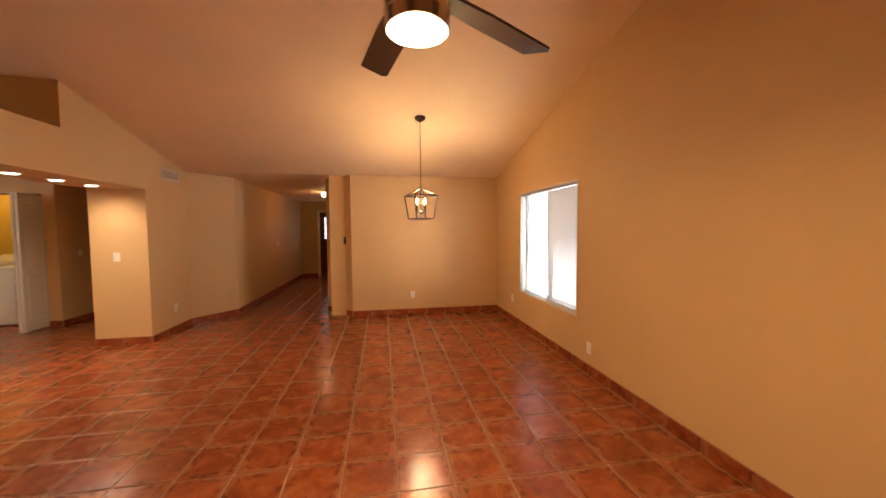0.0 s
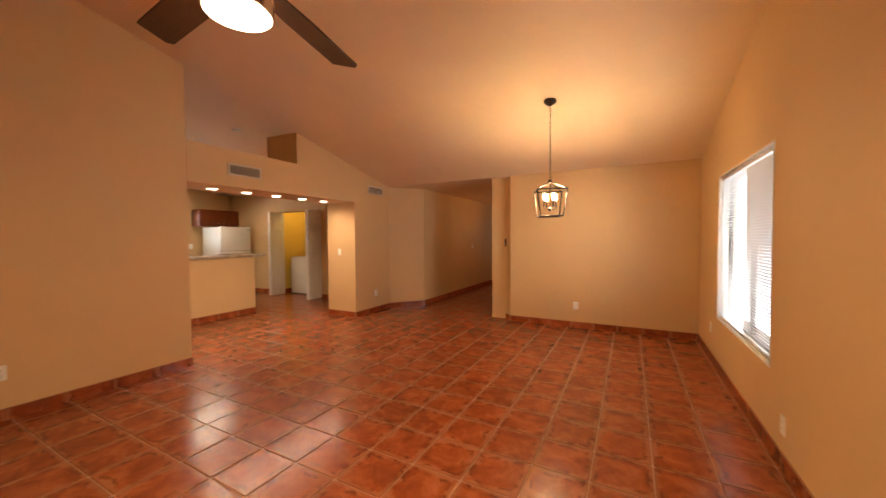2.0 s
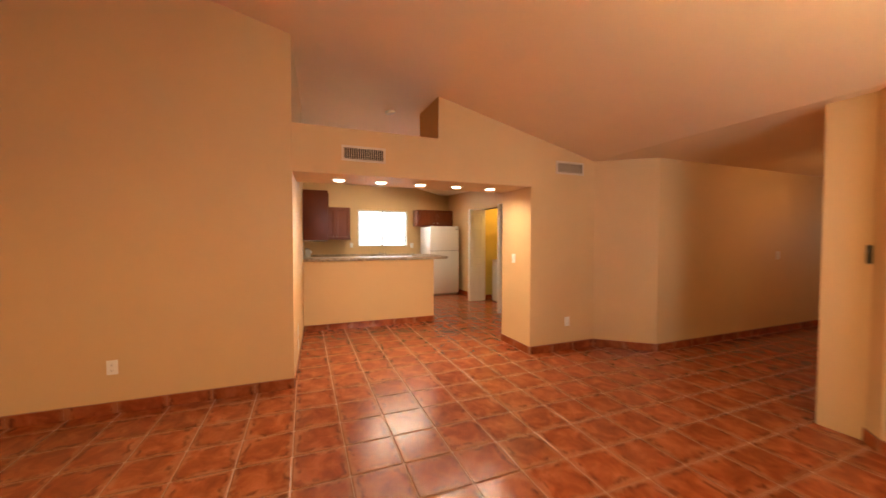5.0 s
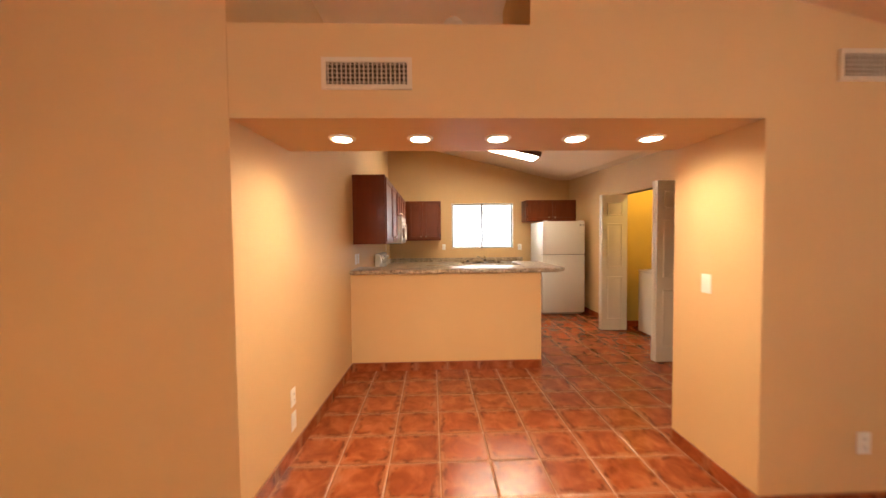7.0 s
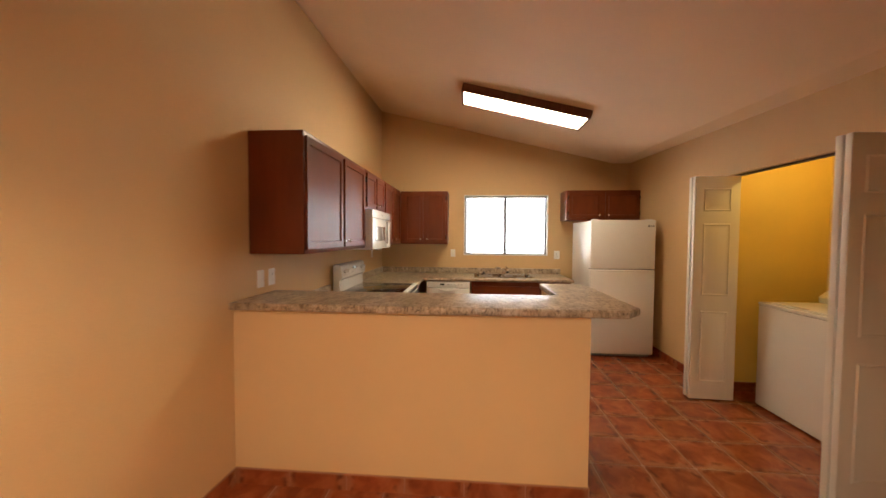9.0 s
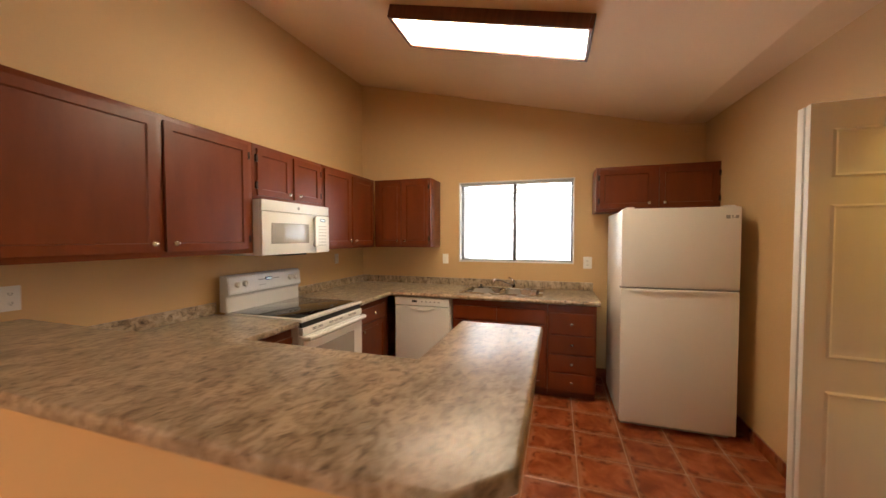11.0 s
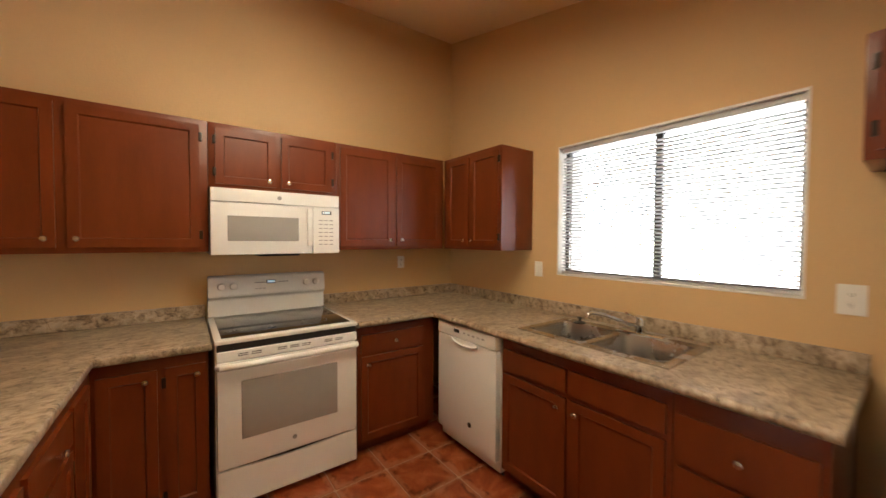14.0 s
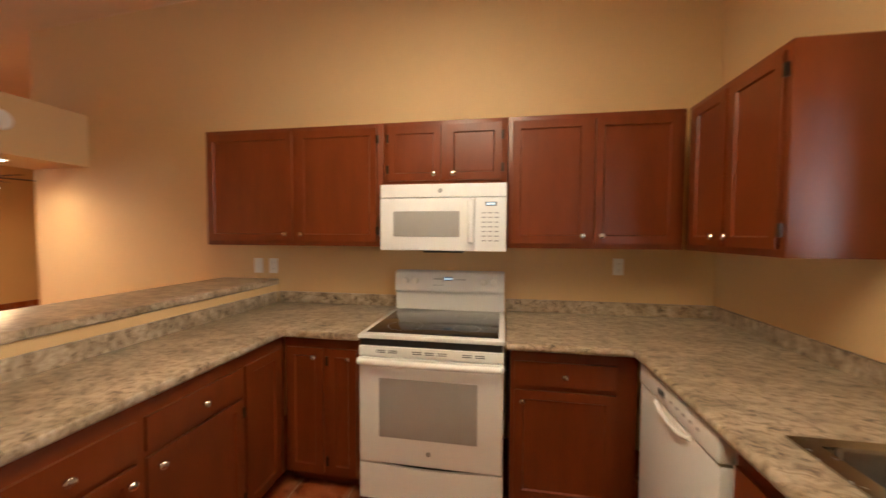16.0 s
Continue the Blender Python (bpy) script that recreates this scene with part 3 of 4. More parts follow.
box(bm, -0.028, 0.028, -0.125, 0.125, 0, 0.012, 0.006)
part("base_plate", bm, CHROME, tap)
bm = bmesh.new()
lathe(bm, [(0.026, 0.012), (0.024, 0.05), (0.027, 0.055), (0.024, 0.085), (0.010, 0.095)], 20)
part("valve_body", bm, CHROME, tap)
bm = bmesh.new()
tube(bm, [(0.015, -0.01, 0.045), (0.08, -0.07, 0.075), (0.15, -0.13, 0.105), (0.20, -0.17, 0.115), (0.215, -0.185, 0.105), (0.217, -0.187, 0.085)], [0.012, 0.011, 0.011, 0.011, 0.011, 0.012], 12)
part("spout", bm, CHROME, tap)
bm = bmesh.new()
tube(bm, [(0.0, 0.0, 0.09), (0.03, -0.012, 0.105), (0.085, -0.035, 0.125)], [0.009, 0.007, 0.009], 10)
part("lever", bm, CHROME, tap)
plug = thing("sink_stopper", (-7.80, 4.605, 0.919), "black rubber sink stopper on the sink rim", "stopper")
bm = bmesh.new()
lathe(bm, [(0.036, 0), (0.036, 0.006), (0.022, 0.012), (0.010, 0.016), (0.010, 0.028), (0.016, 0.032), (0.012, 0.038)], 18)
part("stopper_body", bm, BLACK, plug)

# ---- range ----
rg = thing("electric_range", (-5.909, 3.745, 0), "white electric range with black glass cooktop between counters", "range", turn=180)
RW, RD = 0.755, 0.70
box_part("body", 0.0, RW, 0.0, RD, 0.03, 0.895, WHITE, rg, 0.003)
for fx in (0.04, RW - 0.04):
    for fy in (0.05, RD - 0.05):
        bm = bmesh.new()
        lathe(bm, [(0.016, 0), (0.016, 0.031)], 10, "z", (fx, fy, 0))
        part("foot", bm, BLACK, rg)
od = box_part("oven_door", 0.006, RW - 0.006, -0.040, -0.002, 0.245, 0.80, WHITE, rg, 0.006)
box_part("oven_window", 0.115, RW - 0.13, -0.0425, -0.036, 0.385, 0.695, OVENG, od, 0.002, "grey glass oven window")
bm = bmesh.new()
tube(bm, [(0.012, -0.045, 0.787), (0.02, -0.075, 0.790), (0.10, -0.082, 0.790), (RW / 2, -0.086, 0.790), (RW - 0.10, -0.082, 0.790), (RW - 0.02, -0.075, 0.790), (RW - 0.012, -0.045, 0.787)], 0.017, 12)
part("door_handle", bm, WHITE, od)
bm = bmesh.new()
lathe(bm, [(0.012, -0.040), (0.012, -0.0435), (0.009, -0.044)], 18, "y", (RW / 2, 0, 0.315))
part("badge", bm, GREY, od)
vs_ = box_part("vent_strip", 0.004, RW - 0.004, -0.038, -0.001, 0.806, 0.858, WHITE, rg, 0.005)
for k in range(9):
    sx = 0.10 + k * 0.064
    if k not in (2, 6):
        for zz in (0.828, 0.838):
            box_part("slot", sx, sx + 0.048, -0.0395, -0.037, zz, zz + 0.004, BLACK, vs_, 0)
# black strip standing for the shade in the gap below the cooktop
box_part("shadow_gap", 0.008, RW - 0.008, -0.024, -0.0005, 0.859, 0.8955, BLACK, rg, 0)
bm = bmesh.new()
front = [(0.006, 0.045), (RW - 0.006, 0.045)] + [(0.006 + (RW - 0.012) * (1 - q / 16), 0.236 - 0.014 * math.sin(math.pi * q / 16) ** 2) for q in range(17)]
la = [bm.verts.new((x, -0.036, z)) for x, z in front]
lb = [bm.verts.new((x, -0.002, z)) for x, z in front]
bm.faces.new(la)
bm.faces.new(lb[::-1])
for i in range(len(front)):
    j = (i + 1) % len(front)
    bm.faces.new((la[j], la[i], lb[i], lb[j]))
bmesh.ops.recalc_face_normals(bm, faces=bm.faces)
dr = part("storage_drawer", bm, WHITE, rg)
# the dark above the drawer's curved edge is a black strip too
box_part("drawer_gap_shade", 0.02, RW - 0.02, -0.020, -0.0005, 0.205, 0.244, BLACK, rg, 0)
bm = bmesh.new()
box(bm, -0.004, RW + 0.004, -0.035, RD - 0.06, 0.896, 0.918, 0.006)
ct = part("cooktop_frame", bm, WHITE, rg)
box_part("cooktop_glass", 0.03, RW - 0.03, 0.01, RD - 0.085, 0.9185, 0.9215, COOK, ct, 0.001, "black ceramic glass")
for bx, by, br in ((0.20, 0.16, 0.10), (0.20, 0.45, 0.075), (0.55, 0.16, 0.075), (0.55, 0.45, 0.10)):
    bm = bmesh.new()
    bmesh.ops.create_circle(bm, cap_ends=False, radius=br, segments=40)
    inner = bmesh.ops.create_circle(bm, cap_ends=False, radius=br - 0.003, segments=40)
    bmesh.ops.bridge_loops(bm, edges=bm.edges[:])
    part("burner_ring", bm, GREY, ct, at=pose(bx, by, 0.9221))
bm = bmesh.new()
prof = [(RD - 0.075, 0.918), (RD - 0.068, 1.03), (RD - 0.10, 1.055), (RD - 0.085, 1.175), (RD - 0.06, 1.188), (RD - 0.003, 1.188), (RD - 0.003, 0.918)]
la = [bm.verts.new((0.0, y, z)) for y, z in prof]
lb = [bm.verts.new((RW, y, z)) for y, z in prof]
bm.faces.new(la)
bm.faces.new(lb[::-1])
for i in range(len(prof)):
    j = (i + 1) % len(prof)
    bm.faces.new((la[j], la[i], lb[i], lb[j]))
bmesh.ops.recalc_face_normals(bm, faces=bm.faces)
bmesh.ops.bevel(bm, geom=bm.edges[:], offset=0.005, segments=2, affect="EDGES")
bg = part("backguard", bm, WHITE, rg)
for kx in (0.075, 0.145, 0.615, 0.685):
    bm = bmesh.new()
    lathe(bm, [(0.024, RD - 0.092), (0.022, RD - 0.112), (0.019, RD - 0.118), (0.004, RD - 0.119)], 20, "y", (kx, 0, 1.12))
    box(bm, kx - 0.003, kx + 0.003, RD - 0.122, RD - 0.112, 1.102, 1.138)
    part("control_knob", bm, PLASTIC, bg)
box_part("display", 0.345, 0.405, RD - 0.0955, RD - 0.085, 1.125, 1.15, BLACK, bg, 0.001)
box_part("keypad_outline", 0.275, 0.335, RD - 0.0945, RD - 0.085, 1.132, 1.138, GREY, bg, 0)
for k in range(3):
    box_part("key", 0.425 + k * 0.025, 0.440 + k * 0.025, RD - 0.0945, RD - 0.085, 1.13, 1.137, GREY, bg, 0)
    box_part("key", 0.275 + k * 0.025, 0.290 + k * 0.025, RD - 0.0965, RD - 0.087, 1.09, 1.095, GREY, bg, 0)


for k in range(4):
    box_part("digit", 0.352 + k * 0.013, 0.360 + k * 0.013, RD - 0.0972, RD - 0.0950, 1.131, 1.145, DISPLAY, bg, 0)

# ---- microwave ----
mw = thing("microwave", (-5.912, 3.445, 1.342), "white over-the-range microwave hung under a short cabinet", "microwave", turn=180)
MWW, MWH = 0.756, 0.398
box_part("body", 0, MWW, 0.02, 0.43, 0, MWH, WHITE, mw, 0.004)
box_part("top_band", 0.0, MWW, -0.004, 0.0195, 0.318, MWH, WHITE, mw, 0.005)
md = box_part("door", 0.0, 0.575, -0.006, 0.0195, 0.002, 0.314, WHITE, mw, 0.006)
box_part("window", 0.085, 0.485, -0.008, -0.004, 0.085, 0.235, OVENG, md, 0.004, "grey mesh window")
bm = bmesh.new()
box(bm, 0.535, 0.570, -0.036, -0.014, 0.05, 0.30, 0.010, 3)
box(bm, 0.54, 0.565, -0.016, -0.005, 0.06, 0.085)
box(bm, 0.54, 0.565, -0.016, -0.005, 0.265, 0.29)
part("handle", bm, WHITE, md)
cp = box_part("control_panel", 0.578, MWW, -0.006, 0.0195, 0.002, 0.314, WHITE, mw, 0.005)
box_part("display", 0.635, 0.70, -0.0075, -0.005, 0.265, 0.288, BLACK, cp, 0.001)
for k in range(4):
    box_part("digit", 0.642 + k * 0.013, 0.650 + k * 0.013, -0.0085, -0.007, 0.271, 0.283, DISPLAY, cp, 0)
for r in range(7):
    for k in range(3):
        box_part("key", 0.615 + k * 0.036, 0.640 + k * 0.036, -0.0068, -0.005, 0.06 + r * 0.027, 0.066 + r * 0.027, GREY, cp, 0)
bm = bmesh.new()
lathe(bm, [(0.013, -0.003), (0.013, -0.0065), (0.010, -0.007)], 18, "y", (0.37, 0, 0.357))
part("badge", bm, GREY, mw)
box_part("vent_grille", 0.26, 0.50, 0.03, 0.25, -0.012, -0.0005, BLACK, mw, 0.002)

# ---- dishwasher ----
dw = thing("dishwasher", (SF + 0.005, 3.80, 0), "white built-in dishwasher under the worktop", "dishwasher", turn=90)
box_part("body", 0.01, 0.60, 0.02, 0.58, 0.03, 0.866, WHITE, dw)
box_part("toe_kick", 0.012, 0.598, 0.05, 0.06, 0.0, 0.10, BLACK, dw)
dd = box_part("door", 0.012, 0.598, -0.022, 0.019, 0.105, 0.775, WHITE, dw, 0.006)
dp = box_part("control_panel", 0.012, 0.598, -0.028, 0.019, 0.782, 0.866, WHITE, dw, 0.007)
bm = bmesh.new()
tube(bm, [(0.17, -0.024, 0.765), (0.22, -0.030, 0.748), (0.305, -0.033, 0.742), (0.39, -0.030, 0.748), (0.44, -0.024, 0.765)], 0.009, 10)
part("pull_lip", bm, WHITE, dd)
box_part("display", 0.20, 0.255, -0.0295, -0.027, 0.815, 0.838, BLACK, dp, 0.001)
for k in range(5):
    box_part("key", 0.30 + k * 0.045, 0.318 + k * 0.045, -0.0290, -0.027, 0.82, 0.83, GREY, dp, 0)
bm = bmesh.new()
lathe(bm, [(0.017, -0.022), (0.017, -0.0245), (0.013, -0.025)], 18, "y", (0.36, 0, 0.235))
part("badge", bm, BRONZE, dd)

# ---- fridge ----
fr = thing("refrigerator", (-6.955, 5.87, 0), "white top-freezer refrigerator beside the kitchen counter", "refrigerator", turn=90)
FW, FH = 0.76, 1.69
box_part("body", 0.005, FW - 0.005, 0.07, 0.80, 0.03, FH - 0.01, FRIDGE, fr, 0.008)
box_part("base_grille", 0.02, FW - 0.02, 0.075, 0.10, 0.0, 0.05, GREY, fr)
fz = box_part("freezer_door", 0, FW, 0.0, 0.068, 1.095, FH, FRIDGE, fr, 0.014)
fd = box_part("fridge_door", 0, FW, 0.0, 0.068, 0.045, 1.083, FRIDGE, fr, 0.014)
bm = bmesh.new()
box(bm, 0.0, FW, 0.012, 0.066, 1.083, 1.095)
part("door_gap", bm, GREY, fr)
bm = bmesh.new()
prism(bm, [(0.06, -0.003), (0.09, -0.012), (FW - 0.05, -0.012), (FW - 0.03, -0.003), (FW - 0.03, 0.004), (0.06, 0.004)], 1.063, 1.077)
bmesh.ops.bevel(bm, geom=bm.edges[:], offset=0.003, segments=2, affect="EDGES")
part("recessed_grip", bm, FRIDGE, fd, "shallow white grip ledge")
for x0, x1, z0, z1 in ((0.665, 0.69, 1.605, 1.63), (0.70, 0.707, 1.607, 1.628), (0.708, 0.715, 1.607, 1.611), (0.72, 0.74, 1.607, 1.628)):
    box_part("badge_mark", x0, x1, -0.0025, 0.001, z0, z1, GREY, fz, 0.001)
for hx in (0.03, FW - 0.09):
    box_part("hinge_cover", hx, hx + 0.06, 0.02, 0.10, FH - 0.009, FH + 0.012, FRIDGE, fr, 0.004)


# ---- laundry closet: bifold doors, washer, shelves ----
def leaf(parent, a, c, knob_at=None):
    """One bifold leaf from plan point a to plan point c."""
    ang = math.degrees(math.atan2(c[1] - a[1], c[0] - a[0]))
    ln = math.hypot(c[0] - a[0], c[1] - a[1])
    b = bmesh.new()
    h0, h1, th = 0.015, 2.03, 0.034
    box(b, 0.002, ln - 0.002, -th / 2, th / 2, h0, h1, 0.003)
    ob = part("leaf", b, DOORP, parent, at=pose(a[0], a[1], 0, 0, 0, ang))
    for f0, f1 in ((0.08, 0.40), (0.47, 0.79), (0.845, 0.945)):
        for s in (-1, 1):
            z0, z1 = h0 + (h1 - h0) * f0, h0 + (h1 - h0) * f1
            b = bmesh.new()
            q = [(0.075, z0), (ln - 0.075, z0), (ln - 0.075, z1), (0.075, z1)]
            rings = []
            for ins, dep in ((0.0, 0.0), (0.008, 0.008), (0.017, 0.0015), (0.025, 0.0015), (0.050, 0.010)):
                yy = s * (th / 2 + dep + 0.0004)
                rings.append([b.verts.new((x + (ins if x < ln / 2 else -ins), yy, z + (ins if z == z0 else -ins))) for x, z in q])
            for r0, r1 in zip(rings, rings[1:]):
                for k in range(4):
                    b.faces.new((r0[k], r0[(k + 1) % 4], r1[(k + 1) % 4], r1[k]))
            b.faces.new(rings[-1])
            bmesh.ops.recalc_face_normals(b, faces=b.faces)
            if s < 0 and rings[-1][0].link_faces[0].normal.y > 0.5 or s > 0 and rings[-1][0].link_faces[0].normal.y < -0.5:
                bmesh.ops.reverse_faces(b, faces=b.faces)
            part("panel", b, DOORP, ob)
    if knob_at:
        b = bmesh.new()
        s, kx = knob_at
        lathe(b, [(0.012, s * th / 2), (0.008, s * (th / 2 + 0.014)), (0.017, s * (th / 2 + 0.022)), (0.017, s * (th / 2 + 0.032)), (0.006, s * (th / 2 + 0.038))], 16, "y", (kx, 0, 0.905))
        part("knob", b, BRASS, ob, "small round brass knob")
    return ob


bf = thing("bifold_door", (0, 0, 0), "white panelled bifold door folded open at the laundry closet", "door", "bifold doors")
bf["kind"] = "structure"
leaf(bf, (cx0 + 0.02, YR + 0.05), (-5.93, 6.405))
leaf(bf, (-5.88, 6.405), (-5.86, YR + 0.03), (1, 0.05))
bf2 = thing("bifold_door", (0, 0, 0), "white panelled bifold door folded open at the laundry closet", "door", "bifold doors")
bf2["kind"] = "structure"
leaf(bf2, (cx1 - 0.03, YR + 0.05), (-4.535, 6.36))
leaf(bf2, (-4.585, 6.36), (-4.63, YR + 0.04), (-1, 0.05))
bm = bmesh.new()
box(bm, cx0 + 0.002, cx1 - 0.002, YR + 0.04, YR + 0.075, 2.033, 2.049)
setting("door_track", bm, ALU, "thin metal bifold door track")

ws = thing("washing_machine", (-5.46, 6.93, 0), "white top-loading washing machine in the laundry closet", "washer")
box_part("cabinet", -0.345, 0.345, 0.0, 0.64, 0.02, 0.895, WHITE, ws, 0.012)
box_part("top_deck", -0.347, 0.347, -0.004, 0.645, 0.896, 0.925, WHITE, ws, 0.010)
wl = box_part("lid", -0.25, 0.25, 0.03, 0.42, 0.926, 0.938, WHITE, ws, 0.005)
box_part("lid_grip", -0.07, 0.07, 0.022, 0.05, 0.9385, 0.942, GREY, wl, 0.001)
bm = bmesh.new()
prism(bm, [(-0.345, 0.48), (0.345, 0.48), (0.345, 0.645), (-0.345, 0.645)], 0.926, 0, lambda x, y: 0.98 + (y - 0.48) * 0.75)
bmesh.ops.bevel(bm, geom=bm.edges[:], offset=0.008, segments=2, affect="EDGES")
part("console", bm, WHITE, ws)
ws2 = thing("clothes_dryer", (-4.84, 6.93, 0), "white clothes dryer beside the washer in the closet", "dryer")
box_part("cabinet", -0.25, 0.25, 0.0, 0.64, 0.02, 0.895, WHITE, ws2, 0.012)
box_part("door", -0.20, 0.20, -0.012, -0.001, 0.28, 0.80, WHITE, ws2, 0.005)
for sz, sd in ((1.22, 0.30), (1.68, 0.30)):
    sh = thing("wall_shelf", (-4.98, 7.745, sz), "thin white shelf on brackets in the laundry closet", "shelf", "closet shelves")
    box_part("board", -0.40, 0.40, -sd, 0, 0, 0.018, TRIM, sh)
    for bx in (-0.33, 0.3):
        box_part("bracket", bx, bx + 0.015, -sd + 0.05, -0.001, -0.022, -0.001, TRIM, sh)
        box_part("bracket", bx, bx + 0.015, -0.015, -0.001, -0.18, -0.023, TRIM, sh)


# ---- vents, detector, switches, outlets ----
def vent(y0, y1, z0, z1, label):
    v = thing("air_vent", (XO, (y0 + y1) / 2, (z0 + z1) / 2), label, "vent", "air vents")
    w, h = (y1 - y0) / 2, (z1 - z0) / 2
    bm = bmesh.new()
    for a, c, d, e in ((-w, w, h - 0.022, h), (-w, w, -h, -h + 0.022), (-w, -w + 0.022, -h + 0.022, h - 0.022), (w - 0.022, w, -h + 0.022, h - 0.022)):
        box(bm, 0.0, 0.012, a, c, d, e)
    part("frame", bm, VENT, v)
    # no duct behind: a dark sheet on the wall paints its shade
    box_part("shade_sheet", 0.0005, 0.0015, -w + 0.022, w - 0.022, -h + 0.022, h - 0.022, VENTSHADE, v, 0)
    n = int((2 * w - 0.044) / 0.021)
    for k in range(n):
        yy = -w + 0.03 + k * 0.021
        bm = bmesh.new()
        box(bm, -0.004, 0.004, -0.0018, 0.0018, -h + 0.022, h - 0.022)
        part("slat", bm, VENT, v, at=pose(0.006, yy, 0, 0, 0, 30))
    for k in range(5):
        zz = -h + 0.022 + (k + 0.5) * (2 * h - 0.044) / 5
        box_part("cross_blade", 0.0085, 0.0105, -w + 0.022, w - 0.022, zz - 0.0012, zz + 0.0012, VENT, v, 0)


vent(3.375, 3.80, 2.143, 2.290, "cream metal supply air vent above the kitchen opening")
vent(5.905, 6.325, 2.19, 2.345, "cream metal air vent on the wall stub")

sd = thing("smoke_detector", (-3.33, 4.06, ceil_z(4.06, -3.33)), "round cream smoke detector on the sloped ceiling", "smoke detector")
sd.matrix_basis = pose(-3.33, 4.06, ceil_z(4.06, -3.33), 193.5, 0, 0)
bm = bmesh.new()
lathe(bm, [(0.070, 0.0), (0.070, 0.012), (0.062, 0.030), (0.045, 0.036), (0.006, 0.037)], 28)
part("cover", bm, VENT, sd)
sp = thing("round_speaker", (XOB - 0.0, 3.52, 2.25), "round white cover on the kitchen side of the header", "alarm")
bm = bmesh.new()
lathe(bm, [(0.075, 0.0), (0.075, -0.012), (0.066, -0.028), (0.05, -0.033), (0.006, -0.034)], 28, "x")
part("cover", bm, PLASTIC, sp)


def plate(kind, place, turn, label, w=0.072, h=0.115):
    """A cover plate whose face looks to local -y."""
    p = thing(kind, place, label, "outlet" if kind == "wall_outlet" else "switch", kind + "s", turn)
    pl = box_part("cover_plate", -w / 2, w / 2, -0.006, -0.0002, -h / 2, h / 2, PLASTIC, p, 0.0025)
    if kind == "wall_outlet":
        for zz in (-0.022, 0.022):
            so = box_part("socket", -0.017, 0.017, -0.0085, -0.006, zz - 0.014, zz + 0.014, PLASTIC, pl, 0.0025)
            for sx in (-0.007, 0.005):
                box_part("slot", sx, sx + 0.002, -0.0090, -0.0084, zz - 0.004, zz + 0.006, BLACK, so, 0)
            box_part("slot", -0.002, 0.002, -0.0090, -0.0084, zz - 0.010, zz - 0.006, BLACK, so, 0)
    else:
        box_part("rocker", -0.016, 0.016, -0.0095, -0.006, -0.033, 0.033, PLASTIC, pl, 0.003)
    return p


o = "wall_outlet"
white_out = "white duplex outlet low on a tan wall"
plate(o, (1.07, YD, 0.337), 0, white_out)
plate(o, (XW, 3.60, 0.258), -90, white_out)
plate(o, (XW, 5.72, 0.36), -90, white_out)
plate(o, (XO, 1.61, 0.368), 90, white_out)
plate(o, (XO, 6.10, 0.354), 90, white_out)
plate(o, (-3.025, 2.960, 0.398), 180, white_out)
plate("wall_switch", (-3.025, 2.960, 0.240), 180, "white blank cover plate low on the passage wall")
plate("wall_switch", (-2.79, 5.546, 1.14), 0, "white rocker switch on the lit wall stub")
plate("wall_switch", (-4.36, 7.15, 1.12), 90, "white rocker switch in the dim side passage")
plate(o, (-4.885, YL, 1.19), 180, "white outlet above the kitchen worktop")
plate("wall_switch", (-4.755, YL, 1.19), 180, "white switch above the kitchen worktop")
plate(o, (-7.405, YL, 1.232), 180, "white outlet above the kitchen worktop", 0.065, 0.11)
plate("wall_switch", (XK, 4.135, 1.22), 90, "white switch beside the kitchen window")
plate(o, (XK, 5.71, 1.205), 90, "white outlet beside the kitchen window", 0.085, 0.125)
ha = math.degrees(math.atan2(7.05 - YD, -0.43 - 0.05)) - 180
nx, ny = -math.sin(radians(ha)) * -1, -math.cos(radians(ha))
plate("wall_switch", (-0.118, 6.6925, 1.13), ha, "white rocker switch beside the hall")
th = thing("thermostat", (-0.065, 6.632, 1.29), "dark slim wall remote above a switch by the hall", "thermostat", turn=ha)
box_part("body", -0.026, 0.026, -0.024, -0.001, -0.065, 0.065, BLACK, th, 0.008)
box_part("button", -0.009, 0.009, -0.0265, -0.023, 0.01, 0.03, GREY, th, 0.002)
plate("wall_switch", (-1.96, 9.6, 1.15), 90, "white rocker switch far down the hall wall")

# ---- recessed cans ----
for cy in (3.38, 3.825, 4.275, 4.73, 5.18):
    cn = thing("recessed_light", (-2.77, cy, HEAD), "lit recessed can light with white trim in the header", "ceiling light", "recessed lights")
    bm = bmesh.new()
    lathe(bm, [(0.076, 0.0), (0.076, -0.006), (0.064, -0.012), (0.053, -0.008)], 32)
    part("trim_ring", bm, TRIM, cn)
    bm = bmesh.new()
    lathe(bm, [(0.053, -0.006), (0.051, -0.0125), (0.02, -0.0135)], 32)
    part("lens", bm, CANGLOW, cn, "glowing warm white lens")

# ---- kitchen fluorescent box ----
kl = thing("ceiling_light_box", (-6.355, 4.96, ceil_z(4.96, -6.355)), "wood-framed fluorescent box light on the sloped kitchen ceiling", "ceiling light")
kl.matrix_basis = pose(-6.355, 4.96, ceil_z(4.96, -6.355), -13.5, 0, 0)
LX, LY, LZ = 0.20, 0.66, 0.09
bm = bmesh.new()
box(bm, -LX, LX, -LY, -LY + 0.022, -LZ, 0.02, 0.002)
box(bm, -LX, LX, LY - 0.022, LY, -LZ, 0.02, 0.002)
box(bm, -LX, -LX + 0.022, -LY + 0.0225, LY - 0.0225, -LZ, 0.02, 0.002)
box(bm, LX - 0.022, LX, -LY + 0.0225, LY - 0.0225, -LZ, 0.02, 0.002)
part("frame", bm, FRAMEWOOD, kl, "stained wood frame")
